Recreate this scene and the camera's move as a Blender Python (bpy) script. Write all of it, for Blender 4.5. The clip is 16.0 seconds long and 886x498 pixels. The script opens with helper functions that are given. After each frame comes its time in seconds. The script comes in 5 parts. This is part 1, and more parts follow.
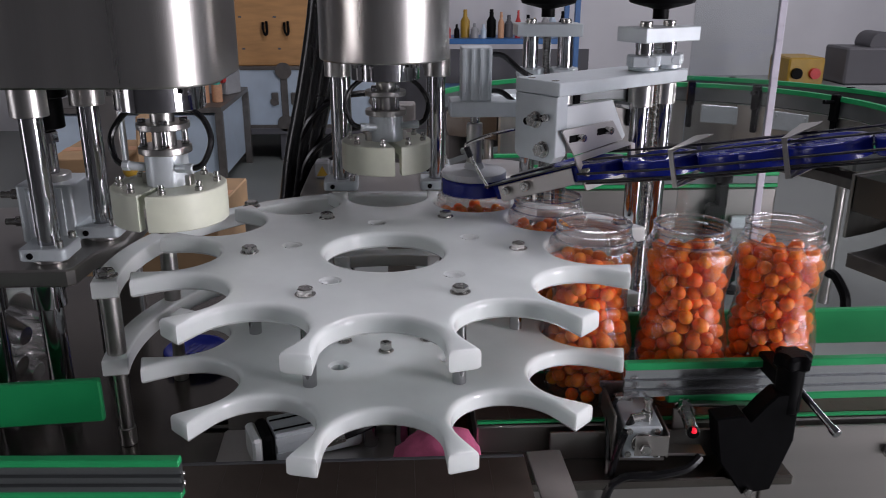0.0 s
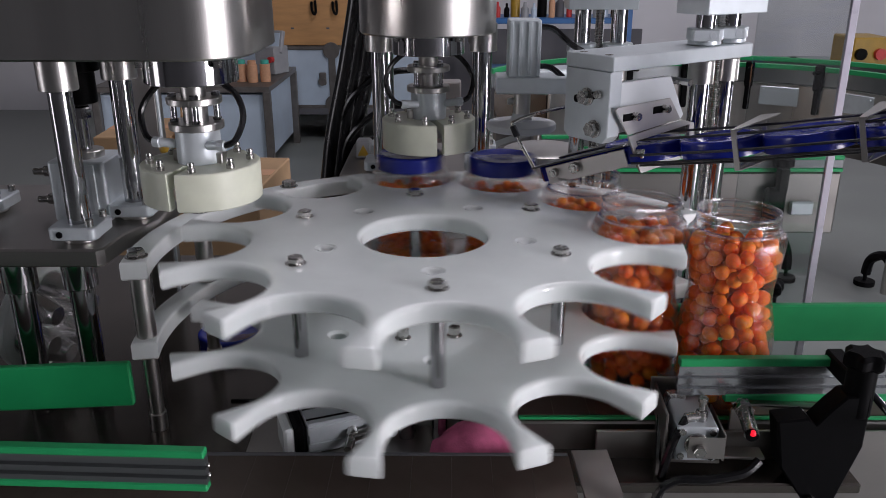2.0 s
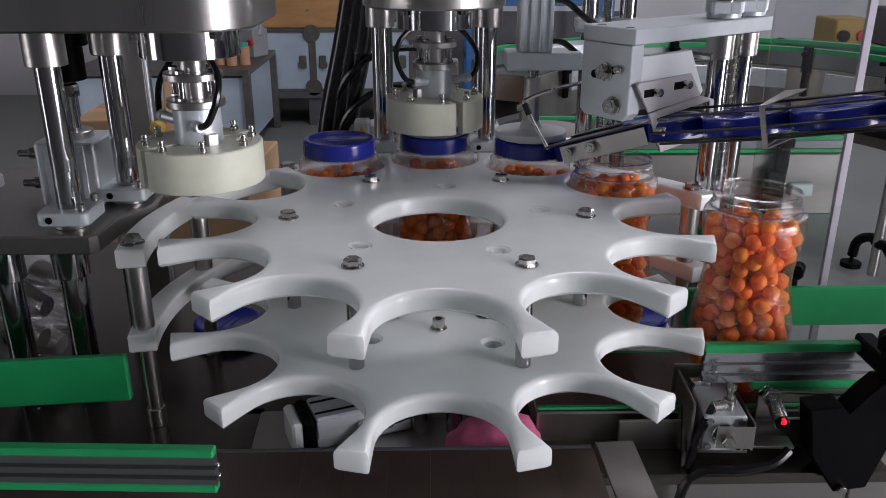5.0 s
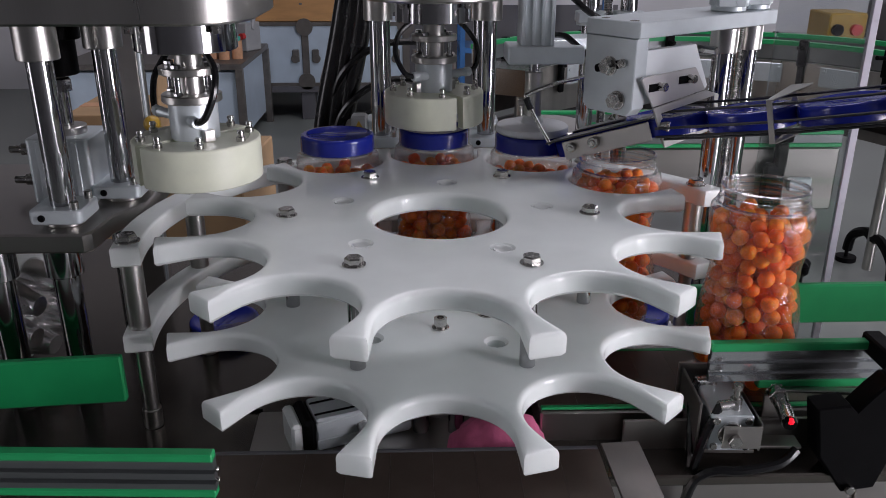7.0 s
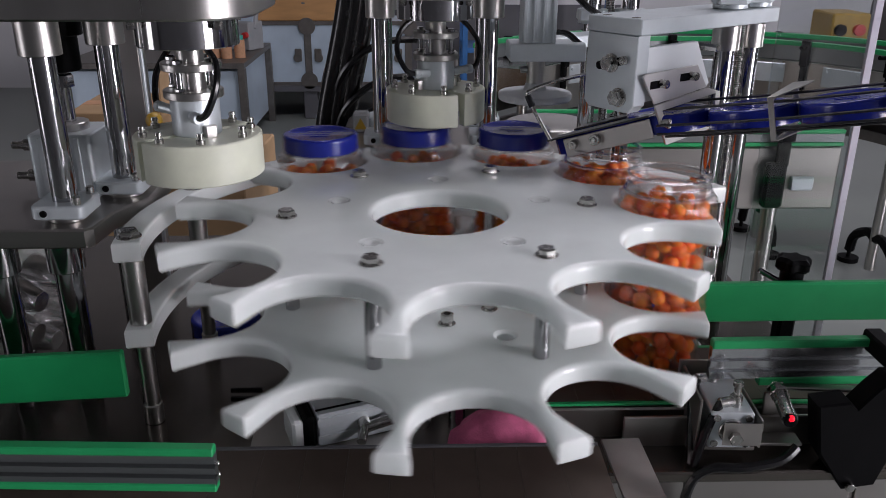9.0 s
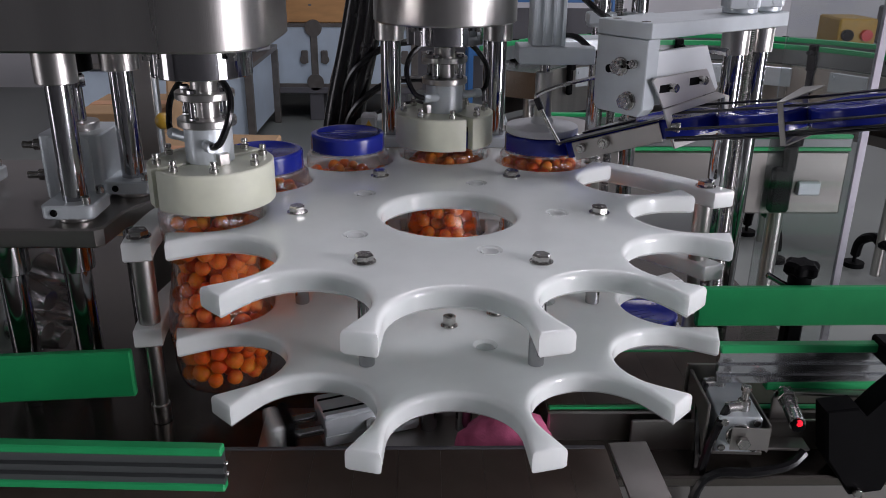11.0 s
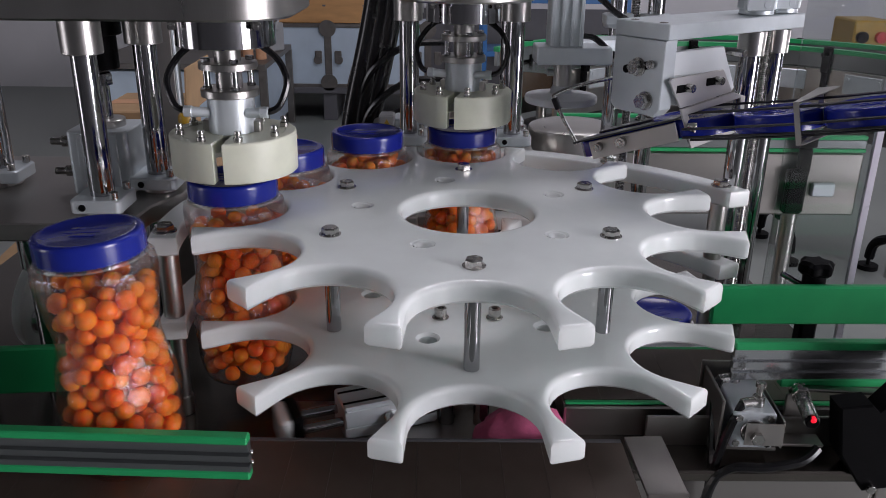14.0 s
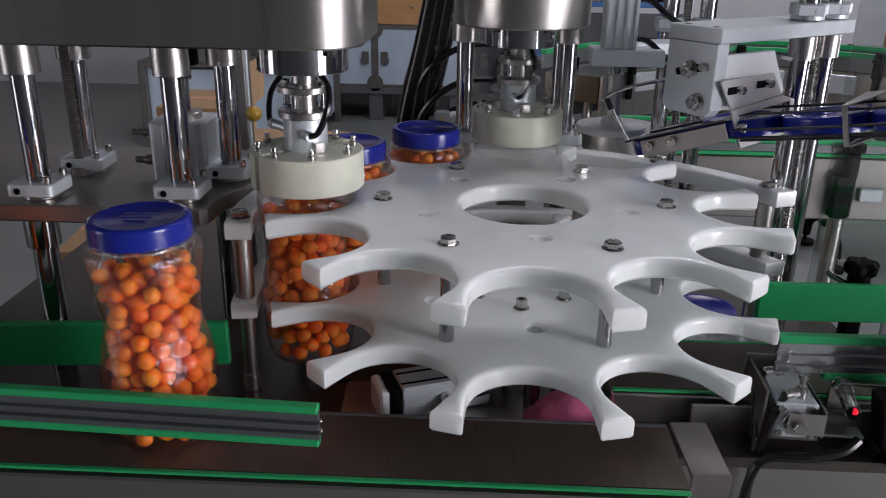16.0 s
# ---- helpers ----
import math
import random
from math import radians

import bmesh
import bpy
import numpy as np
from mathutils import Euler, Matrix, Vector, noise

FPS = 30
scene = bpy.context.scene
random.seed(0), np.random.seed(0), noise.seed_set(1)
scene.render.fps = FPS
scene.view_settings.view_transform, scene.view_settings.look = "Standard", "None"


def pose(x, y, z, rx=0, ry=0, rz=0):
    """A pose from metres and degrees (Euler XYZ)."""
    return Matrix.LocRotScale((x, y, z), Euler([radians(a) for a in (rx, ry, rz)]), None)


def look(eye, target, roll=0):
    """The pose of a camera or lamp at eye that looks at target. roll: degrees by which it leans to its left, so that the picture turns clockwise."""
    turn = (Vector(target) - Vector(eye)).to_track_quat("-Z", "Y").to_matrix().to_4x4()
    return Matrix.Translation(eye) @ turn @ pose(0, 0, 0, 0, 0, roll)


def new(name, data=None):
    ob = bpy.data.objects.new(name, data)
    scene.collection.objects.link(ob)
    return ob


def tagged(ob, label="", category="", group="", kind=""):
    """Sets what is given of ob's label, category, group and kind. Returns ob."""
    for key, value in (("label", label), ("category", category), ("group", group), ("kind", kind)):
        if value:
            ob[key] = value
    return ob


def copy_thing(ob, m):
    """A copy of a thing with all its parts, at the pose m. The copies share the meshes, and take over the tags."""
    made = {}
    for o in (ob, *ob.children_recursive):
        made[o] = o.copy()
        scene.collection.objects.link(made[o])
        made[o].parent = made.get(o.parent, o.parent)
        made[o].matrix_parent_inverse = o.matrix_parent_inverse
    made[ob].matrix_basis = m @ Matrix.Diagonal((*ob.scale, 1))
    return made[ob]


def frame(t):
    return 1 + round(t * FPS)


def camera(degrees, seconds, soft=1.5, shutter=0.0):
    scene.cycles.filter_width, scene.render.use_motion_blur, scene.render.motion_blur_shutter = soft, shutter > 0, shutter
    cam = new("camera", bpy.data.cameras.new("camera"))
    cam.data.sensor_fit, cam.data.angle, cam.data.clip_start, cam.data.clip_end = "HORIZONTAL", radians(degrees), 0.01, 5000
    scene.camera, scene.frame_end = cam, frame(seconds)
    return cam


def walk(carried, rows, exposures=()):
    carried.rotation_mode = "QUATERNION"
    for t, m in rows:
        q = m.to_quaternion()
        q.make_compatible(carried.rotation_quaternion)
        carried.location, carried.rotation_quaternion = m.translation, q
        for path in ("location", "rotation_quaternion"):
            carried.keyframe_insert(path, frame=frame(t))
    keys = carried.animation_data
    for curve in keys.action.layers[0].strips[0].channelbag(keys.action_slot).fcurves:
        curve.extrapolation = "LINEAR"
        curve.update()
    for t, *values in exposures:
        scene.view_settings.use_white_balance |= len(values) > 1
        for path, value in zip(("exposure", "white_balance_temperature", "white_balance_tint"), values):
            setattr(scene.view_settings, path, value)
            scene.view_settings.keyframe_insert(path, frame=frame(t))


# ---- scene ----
cam = camera(56.7, 16.0, soft=0.9, shutter=0.5)
PATH = [
    (0, (0.018, -0.873, 1.346), (0.12, 1.019, 0.705), 0.2),
    (0.5, (0.022, -0.855, 1.342), (0.069, 1.036, 0.692), 0.1),
    (1, (0.024, -0.841, 1.338), (0.034, 1.046, 0.676), 0.0),
    (1.5, (0.024, -0.833, 1.335), (0.017, 1.051, 0.663), -0.1),
    (2, (0.025, -0.825, 1.332), (0.013, 1.055, 0.65), -0.1),
    (2.5, (0.024, -0.818, 1.33), (0.015, 1.059, 0.638), -0.1),
    (3, (0.019, -0.811, 1.328), (0.02, 1.063, 0.629), 0.1),
    (3.5, (0.013, -0.804, 1.327), (0.023, 1.067, 0.62), 0.1),
    (4, (0.004, -0.797, 1.323), (0.025, 1.072, 0.612), 0.1),
    (6.5, (-0.021, -0.773, 1.313), (0.036, 1.09, 0.587), -0.0),
    (7, (-0.02, -0.77, 1.314), (0.038, 1.091, 0.585), 0.1),
    (7.5, (-0.02, -0.769, 1.312), (0.039, 1.094, 0.585), 0.1),
    (8, (-0.021, -0.769, 1.312), (0.039, 1.091, 0.583), 0.2),
    (8.5, (-0.02, -0.771, 1.311), (0.037, 1.091, 0.582), 0.2),
    (9, (-0.019, -0.772, 1.311), (0.034, 1.089, 0.582), 0.2),
    (11.5, (-0.024, -0.774, 1.311), (0.017, 1.09, 0.588), 0.6),
    (12, (-0.024, -0.776, 1.311), (0.013, 1.088, 0.587), 0.6),
    (12.5, (-0.025, -0.778, 1.312), (0.01, 1.086, 0.587), 0.6),
    (13, (-0.025, -0.779, 1.312), (0.003, 1.084, 0.587), 0.5),
    (13.5, (-0.027, -0.783, 1.312), (-0.005, 1.081, 0.589), 0.6),
    (14, (-0.032, -0.788, 1.312), (-0.015, 1.077, 0.59), 0.6),
    (14.5, (-0.034, -0.797, 1.314), (-0.03, 1.068, 0.592), 0.6),
    (15, (-0.037, -0.81, 1.316), (-0.055, 1.056, 0.594), 0.7),
    (15.5, (-0.042, -0.822, 1.316), (-0.085, 1.044, 0.596), 0.8),
    (16, (-0.051, -0.835, 1.316), (-0.127, 1.029, 0.598), 0.9),
]
walk(cam, [(t, look(eye, target, roll)) for t, eye, target, roll in PATH])

# ---------------------------------------------------------------- world and light
world = bpy.data.worlds.new("world")
scene.world = world
world.use_nodes = True
wn = world.node_tree
sky = wn.nodes.new("ShaderNodeTexSky")
sky.sky_type, sky.sun_disc = "NISHITA", False
sky.sun_elevation, sky.sun_rotation = radians(38), radians(110)
wn.links.new(sky.outputs["Color"], wn.nodes["Background"].inputs["Color"])
wn.nodes["Background"].inputs["Strength"].default_value = 0.12


def unseen_lamp(name, eye, target, w, h, watts, colour=(0.985, 0.93, 1.02)):
    data = bpy.data.lights.new(name, "AREA")
    data.shape, data.size, data.size_y, data.energy, data.color = "RECTANGLE", w, h, watts, colour
    ob = new(name, data)
    ob.matrix_world = look(eye, target)


# door lamps follow the drum reflections; the back and overhead lamps are added, unseen fill
unseen_lamp("door_light", (4.95, -2.9, 1.55), (0, -0.6, 1.2), 1.9, 3.0, 380)
# added only to brighten the back of the hall; no window is known there
unseen_lamp("unseen_lamp", (4.95, 4.2, 2.55), (1.2, 4.0, 0.4), 2.8, 1.9, 35)
unseen_lamp("door_light", (-4.95, -1.5, 1.55), (0, -0.4, 1.0), 1.2, 3.0, 44)
unseen_lamp("overhead_fill", (0.9, 1.9, 4.46), (0.9, 1.9, 0), 2.6, 1.5, 100)
scene.view_settings.exposure = -0.36

# ---------------------------------------------------------------- materials


def pm(name, base, rough=0.5, metal=0.0, var=0.12, scale=60.0, bump=0.05, fine=600.0, stretch=(1, 1, 1), rvar=0.1, coat=0.0, sss=0.0):
    m = bpy.data.materials.new(name)
    m.use_nodes = True
    nt = m.node_tree
    b = nt.nodes["Principled BSDF"]
    tc = nt.nodes.new("ShaderNodeTexCoord")
    mp = nt.nodes.new("ShaderNodeMapping")
    mp.inputs["Scale"].default_value = stretch
    nt.links.new(tc.outputs["Object"], mp.inputs["Vector"])
    n1 = nt.nodes.new("ShaderNodeTexNoise")
    n1.inputs["Scale"].default_value, n1.inputs["Detail"].default_value = scale, 5
    n2 = nt.nodes.new("ShaderNodeTexNoise")
    n2.inputs["Scale"].default_value, n2.inputs["Detail"].default_value = fine, 2
    for n in (n1, n2):
        nt.links.new(mp.outputs["Vector"], n.inputs["Vector"])
    rp = nt.nodes.new("ShaderNodeMapRange")
    rp.inputs[1].default_value, rp.inputs[2].default_value = 0.3, 0.7
    rp.inputs[3].default_value, rp.inputs[4].default_value = 1 - var, 1 + var
    nt.links.new(n1.outputs["Fac"], rp.inputs[0])
    mx = nt.nodes.new("ShaderNodeVectorMath")
    mx.operation = "SCALE"
    mx.inputs[0].default_value = base
    nt.links.new(rp.outputs[0], mx.inputs["Scale"])
    nt.links.new(mx.outputs[0], b.inputs["Base Color"])
    rr = nt.nodes.new("ShaderNodeMapRange")
    rr.inputs[3].default_value, rr.inputs[4].default_value = max(rough - rvar, 0.02), rough + rvar
    nt.links.new(n1.outputs["Fac"], rr.inputs[0])
    nt.links.new(rr.outputs[0], b.inputs["Roughness"])
    b.inputs["Metallic"].default_value = metal
    b.inputs["Coat Weight"].default_value = coat
    if sss:
        b.inputs["Subsurface Weight"].default_value = sss
        b.inputs["Subsurface Radius"].default_value = (1, 1, 1)
        b.inputs["Subsurface Scale"].default_value = 0.012
    if bump:
        bp = nt.nodes.new("ShaderNodeBump")
        bp.inputs["Strength"].default_value, bp.inputs["Distance"].default_value = bump, 0.0008
        nt.links.new(n2.outputs["Fac"], bp.inputs["Height"])
        nt.links.new(bp.outputs[0], b.inputs["Normal"])
    return m


def clear(name, tint, gloss, rough=0.04, bump=0.0, milk=0.0):
    m = bpy.data.materials.new(name)
    m.use_nodes = True
    nt = m.node_tree
    nt.nodes.remove(nt.nodes["Principled BSDF"])
    out = nt.nodes["Material Output"]
    tr, gl, fr, mix = (nt.nodes.new("ShaderNode" + k) for k in ("BsdfTransparent", "BsdfGlossy", "LayerWeight", "MixShader"))
    tr.inputs["Color"].default_value = (*tint, 1)
    gl.inputs["Roughness"].default_value = rough
    # gloss of a thin sheet: weak face on, strong at a grazing look
    fr.inputs["Blend"].default_value = 0.5
    pw, ml = nt.nodes.new("ShaderNodeMath"), nt.nodes.new("ShaderNodeMath")
    pw.operation, ml.operation = "POWER", "MULTIPLY_ADD"
    pw.inputs[1].default_value = 1.9
    ml.inputs[1].default_value, ml.inputs[2].default_value = 0.8, gloss
    nt.links.new(fr.outputs["Facing"], pw.inputs[0])
    nt.links.new(pw.outputs[0], ml.inputs[0])
    nt.links.new(ml.outputs[0], mix.inputs[0])
    nt.links.new(tr.outputs[0], mix.inputs[1])
    nt.links.new(gl.outputs[0], mix.inputs[2])
    # even white haze added so that thin clear walls stay visible
    ha, mix2 = nt.nodes.new("ShaderNodeBsdfDiffuse"), nt.nodes.new("ShaderNodeMixShader")
    ha.inputs["Color"].default_value = (0.85, 0.85, 0.87, 1)
    mix2.inputs[0].default_value = milk
    nt.links.new(mix.outputs[0], mix2.inputs[1])
    nt.links.new(ha.outputs[0], mix2.inputs[2])
    nt.links.new(mix2.outputs[0], out.inputs["Surface"])
    if bump:
        no, bp = nt.nodes.new("ShaderNodeTexNoise"), nt.nodes.new("ShaderNodeBump")
        no.inputs["Scale"].default_value = 45
        bp.inputs["Strength"].default_value, bp.inputs["Distance"].default_value = bump, 0.004
        nt.links.new(no.outputs["Fac"], bp.inputs["Height"])
        for n in (gl, fr):
            nt.links.new(bp.outputs[0], n.inputs["Normal"])
    return m


def glow(name, colour, power):
    m = pm(name, colour, 0.3)
    b = m.node_tree.nodes["Principled BSDF"]
    b.inputs["Emission Color"].default_value, b.inputs["Emission Strength"].default_value = (*colour, 1), power
    return m


HDPE = pm("white_polyethylene", (0.775, 0.82, 0.805), 0.15, var=0.03, scale=25, bump=0.03, fine=300, rvar=0.06, sss=0.85)
CREAM = pm("cream_polyurethane", (0.66, 0.685, 0.56), 0.36, var=0.06, scale=40, bump=0.08, sss=0.25)
PADW = pm("frosted_pad", (0.66, 0.68, 0.70), 0.4, var=0.04, sss=0.2)
STEEL = pm("brushed_steel", (0.50, 0.49, 0.47), 0.30, 1.0, var=0.08, scale=30, stretch=(1, 1, 0.04), bump=0.10, fine=900, rvar=0.07)
STEELH = pm("brushed_steel_sheet", (0.42, 0.40, 0.38), 0.34, 1.0, var=0.10, scale=12, stretch=(0.05, 1, 1), bump=0.06, fine=700, rvar=0.08)
CHROME = pm("chromed_rod", (0.42, 0.42, 0.43), 0.09, 1.0, var=0.05, bump=0.0, rvar=0.05)
BOLT = pm("bolt_steel", (0.50, 0.49, 0.47), 0.25, 1.0, var=0.15, scale=200, bump=0.05)
ALU = pm("anodised_aluminium", (0.61, 0.665, 0.69), 0.36, 0.40, var=0.05, scale=40, bump=0.08, fine=1500, rvar=0.06)
TURNED = pm("bright_turned_steel", (0.80, 0.80, 0.80), 0.20, 0.85, var=0.06, scale=80, bump=0.0, rvar=0.05)
RAILM = pm("polished_rail", (0.60, 0.62, 0.64), 0.16, 0.9, var=0.10, scale=14, stretch=(0.05, 1, 1), bump=0.02, rvar=0.06)
# base colour set well above that of the bracket's aluminium
PALEPLATE = pm("lightened_plate", (0.80, 0.84, 0.86), 0.35, 0.1, var=0.03, scale=20, bump=0.03)
ALUD = pm("aluminium_profile", (0.24, 0.255, 0.26), 0.38, 0.9, var=0.08, scale=20, stretch=(0.05, 1, 1), bump=0.05)
SATIN = pm("satin_steel_sheet", (0.56, 0.55, 0.55), 0.42, 0.6, var=0.12, scale=10, stretch=(0.05, 1, 1), bump=0.06, fine=600, rvar=0.08)
DECK = pm("deck_plate", (0.16, 0.145, 0.13), 0.22, 0.9, var=0.15, scale=9, bump=0.03, fine=300, rvar=0.1)
GREEN = pm("green_polyethylene", (0.016, 0.32, 0.105), 0.38, var=0.07, scale=25, bump=0.06, fine=400)
BLUE = pm("blue_polypropylene", (0.010, 0.020, 0.25), 0.20, var=0.06, scale=60, bump=0.03)
BLACK = pm("black_plastic", (0.003, 0.003, 0.0035), 0.5, var=0.2, scale=80, bump=0.15, fine=1200)
BLACK.node_tree.nodes["Principled BSDF"].inputs["Specular IOR Level"].default_value = 0.07
RUBBER = pm("black_hose", (0.005, 0.005, 0.006), 0.24, var=0.2, bump=0.03)
BELT = pm("belt_slat", (0.085, 0.063, 0.052), 0.36, 0.35, var=0.14, scale=30, bump=0.05, fine=400, rvar=0.1)
ORANGE = pm("puffed_corn", (0.80, 0.20, 0.022), 0.55, var=0.22, scale=90, bump=0.4, fine=500, sss=0.75)
PINK = pm("pink_cloth", (0.55, 0.12, 0.24), 0.9, var=0.2, scale=60, bump=0.5, fine=500)
PET = clear("clear_plastic", (0.99, 0.985, 0.985), 0.07, 0.03, 0.3, 0.004)
# extra haze and gloss stand in for the bright edge lines of the neck
PETR = clear("clear_plastic_rim", (0.98, 0.975, 0.98), 0.24, 0.04, 0.0, 0.07)
ACRYL = clear("acrylic_sheet", (0.90, 0.92, 0.92), 0.05, 0.03)
ACRYLE = pm("acrylic_edge", (0.62, 0.60, 0.68), 0.3, var=0.05)
FLOORM = pm("painted_floor", (0.22, 0.24, 0.225), 0.35, var=0.10, scale=3, bump=0.05, fine=60)
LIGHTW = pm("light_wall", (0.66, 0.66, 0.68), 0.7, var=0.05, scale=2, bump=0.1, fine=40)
# shade put into the colour of walls out of view, so metal reflects dark
WALLM = pm("darkened_wall", (0.13, 0.13, 0.135), 0.7, var=0.05, scale=2, bump=0.1, fine=40)
DARKW = pm("dark_dado", (0.10, 0.10, 0.11), 0.6, var=0.1, scale=3)
PLY = pm("packing_plywood", (0.46, 0.25, 0.10), 0.65, var=0.14, scale=6, stretch=(1, 1, 5), bump=0.2, fine=150)
CARD = pm("cardboard", (0.40, 0.26, 0.14), 0.8, var=0.1, scale=15, bump=0.2, fine=250)
PALE = pm("film_covered_steel", (0.50, 0.60, 0.70), 0.35, 0.15, var=0.08, scale=6, bump=0.1)
WIRE = pm("dark_wire", (0.05, 0.05, 0.055), 0.35, 0.7, var=0.1)
FRAME = pm("dull_steel_frame", (0.16, 0.15, 0.14), 0.45, 0.6, var=0.15, scale=20)
YELLOW = pm("yellow_enamel", (0.36, 0.22, 0.02), 0.4, var=0.1, scale=20)
BLUEP = pm("blue_enamel", (0.03, 0.13, 0.34), 0.4, var=0.1, scale=10)
RED = pm("red_plastic", (0.50, 0.03, 0.03), 0.4, var=0.1)
TAN = pm("tan_spool", (0.55, 0.30, 0.17), 0.6, var=0.1)
TEAL = pm("teal_spool", (0.05, 0.38, 0.30), 0.6, var=0.1)
GREYP = pm("grey_enamel", (0.30, 0.31, 0.32), 0.45, var=0.08, scale=15)
LEDRED = glow("red_indicator", (1.0, 0.01, 0.03), 1.3)

# ---------------------------------------------------------------- mesh helpers


def thing(name, x, y, z, rz=0, label="", category="", group="", kind=""):
    ob = new(name)
    ob.empty_display_size = 0.05
    ob.matrix_world = pose(x, y, z, 0, 0, rz)
    return tagged(ob, label, category, group, kind)


def part(name, bm, material, parent=None, label="", smooth=35, kind=""):
    me = bpy.data.meshes.new(name)
    bmesh.ops.recalc_face_normals(bm, faces=bm.faces)
    bm.to_mesh(me)
    bm.free()
    for p in me.polygons:
        p.use_smooth = True
    me.set_sharp_from_angle(angle=radians(smooth))
    me.materials.append(material)
    ob = new(name, me)
    ob.parent = parent
    return tagged(ob, label, kind=kind)


def B():
    return bmesh.new()


def box(bm, c, s, bev=0.0015, m=None):
    mat = (m or Matrix()) @ Matrix.Translation(c) @ Matrix.Diagonal((*s, 1))
    r = bmesh.ops.create_cube(bm, size=1, matrix=mat)
    if bev:
        es = {e for v in r["verts"] for e in v.link_edges}
        bmesh.ops.bevel(bm, geom=list(es), offset=min(bev, min(s) * 0.4), segments=1, affect="EDGES")
    return bm


def lathe(bm, prof, seg=28, m=None):
    m = m or Matrix()
    rings = []
    for r, z in prof:
        if r < 1e-6:
            rings.append([bm.verts.new(m @ Vector((0, 0, z)))])
        else:
            rings.append([bm.verts.new(m @ Vector((r * math.cos(a), r * math.sin(a), z))) for a in [2 * math.pi * k / seg for k in range(seg)]])
    for a, b in zip(rings, rings[1:]):
        for k in range(seg):
            j = (k + 1) % seg
            q = [a[0]] if len(a) == 1 else [a[k], a[j]]
            w = [b[0]] if len(b) == 1 else [b[j], b[k]]
            if len(q) + len(w) > 2:
                bm.faces.new(q + w)
    return bm


def cyl(bm, r, z0, z1, seg=24, m=None, bev=0.0008):
    bev = min(bev, r * 0.4, abs(z1 - z0) * 0.4)
    return lathe(bm, [(0, z0), (r - bev, z0), (r, z0 + bev), (r, z1 - bev), (r - bev, z1), (0, z1)], seg, m)


def rod(bm, a, b, r, seg=12, bev=0.0006):
    a, b = Vector(a), Vector(b)
    q = (b - a).to_track_quat("Z", "Y").to_matrix().to_4x4()
    return cyl(bm, r, 0, (b - a).length, seg, Matrix.Translation(a) @ q, bev)


def tube(bm, pts, r, seg=8, sub=6):
    P = [Vector(p) for p in pts]
    Q = []
    for i in range(len(P) - 1):
        p0, p1, p2, p3 = P[max(i - 1, 0)], P[i], P[i + 1], P[min(i + 2, len(P) - 1)]
        for k in range(sub):
            t = k / sub
            Q.append(0.5 * (2 * p1 + (p2 - p0) * t + (2 * p0 - 5 * p1 + 4 * p2 - p3) * t * t + (3 * p1 - p0 - 3 * p2 + p3) * t ** 3))
    Q.append(P[-1])
    up, rings = Vector((0.31, 0.17, 0.93)), []
    for i, q in enumerate(Q):
        d = (Q[min(i + 1, len(Q) - 1)] - Q[max(i - 1, 0)]).normalized()
        x = d.cross(up).normalized()
        y = x.cross(d).normalized()
        up = y
        rings.append([bm.verts.new(q + r * (math.cos(2 * math.pi * k / seg) * x + math.sin(2 * math.pi * k / seg) * y)) for k in range(seg)])
    for a, b in zip(rings, rings[1:]):
        for k in range(seg):
            bm.faces.new((a[k], a[(k + 1) % seg], b[(k + 1) % seg], b[k]))
    bm.faces.new(rings[0])
    bm.faces.new(list(reversed(rings[-1])))
    return bm


def slab(bm, loops, z0, z1, bev=0.0018, m=None, soft=0.0):
    """A flat plate from closed outlines (the first runs outside, the rest are holes), with eased edges."""
    m = m or Matrix()

    def inset(loop, d, hole):
        n, out = len(loop), []
        area = sum(loop[i][0] * loop[(i + 1) % n][1] - loop[(i + 1) % n][0] * loop[i][1] for i in range(n))
        s = (1 if area > 0 else -1) * (-1 if hole else 1)
        for i in range(n):
            p, q = Vector(loop[i - 1]), Vector(loop[(i + 1) % n])
            t = (q - p).normalized()
            out.append((loop[i][0] - s * t.y * d, loop[i][1] + s * t.x * d))
        return out

    caps = {z1: [], z0: []}
    for i, loop in enumerate(loops):
        small = inset(loop, bev, i > 0) if bev else loop
        if soft and i < 2:
            steps = [(inset(loop, soft * (1 - math.cos(radians(a))), i > 0), z1 - soft * (1 - math.sin(radians(a)))) for a in (0, 22, 45, 67, 90)]
            levels = [(small, z0), (loop, z0 + bev)] + steps
        else:
            levels = [(small, z0), (loop, z0 + bev), (loop, z1 - bev), (small, z1)] if bev else [(loop, z0), (loop, z1)]
        rings = [[bm.verts.new(m @ Vector((x, y, z))) for x, y in lp] for lp, z in levels]
        n = len(loop)
        for a, b in zip(rings, rings[1:]):
            for k in range(n):
                bm.faces.new((a[k], a[(k + 1) % n], b[(k + 1) % n], b[k]))
        for ring, z in ((rings[0], z0), (rings[-1], z1)):
            caps[z] += [bm.edges.get((ring[k], ring[(k + 1) % n])) for k in range(n)]
    for es in caps.values():
        bmesh.ops.triangle_fill(bm, edges=es, use_beauty=True)
    return bm


def circle(r, n=48, x=0, y=0):
    return [(x + r * math.cos(2 * math.pi * k / n), y + r * math.sin(2 * math.pi * k / n)) for k in range(n)]


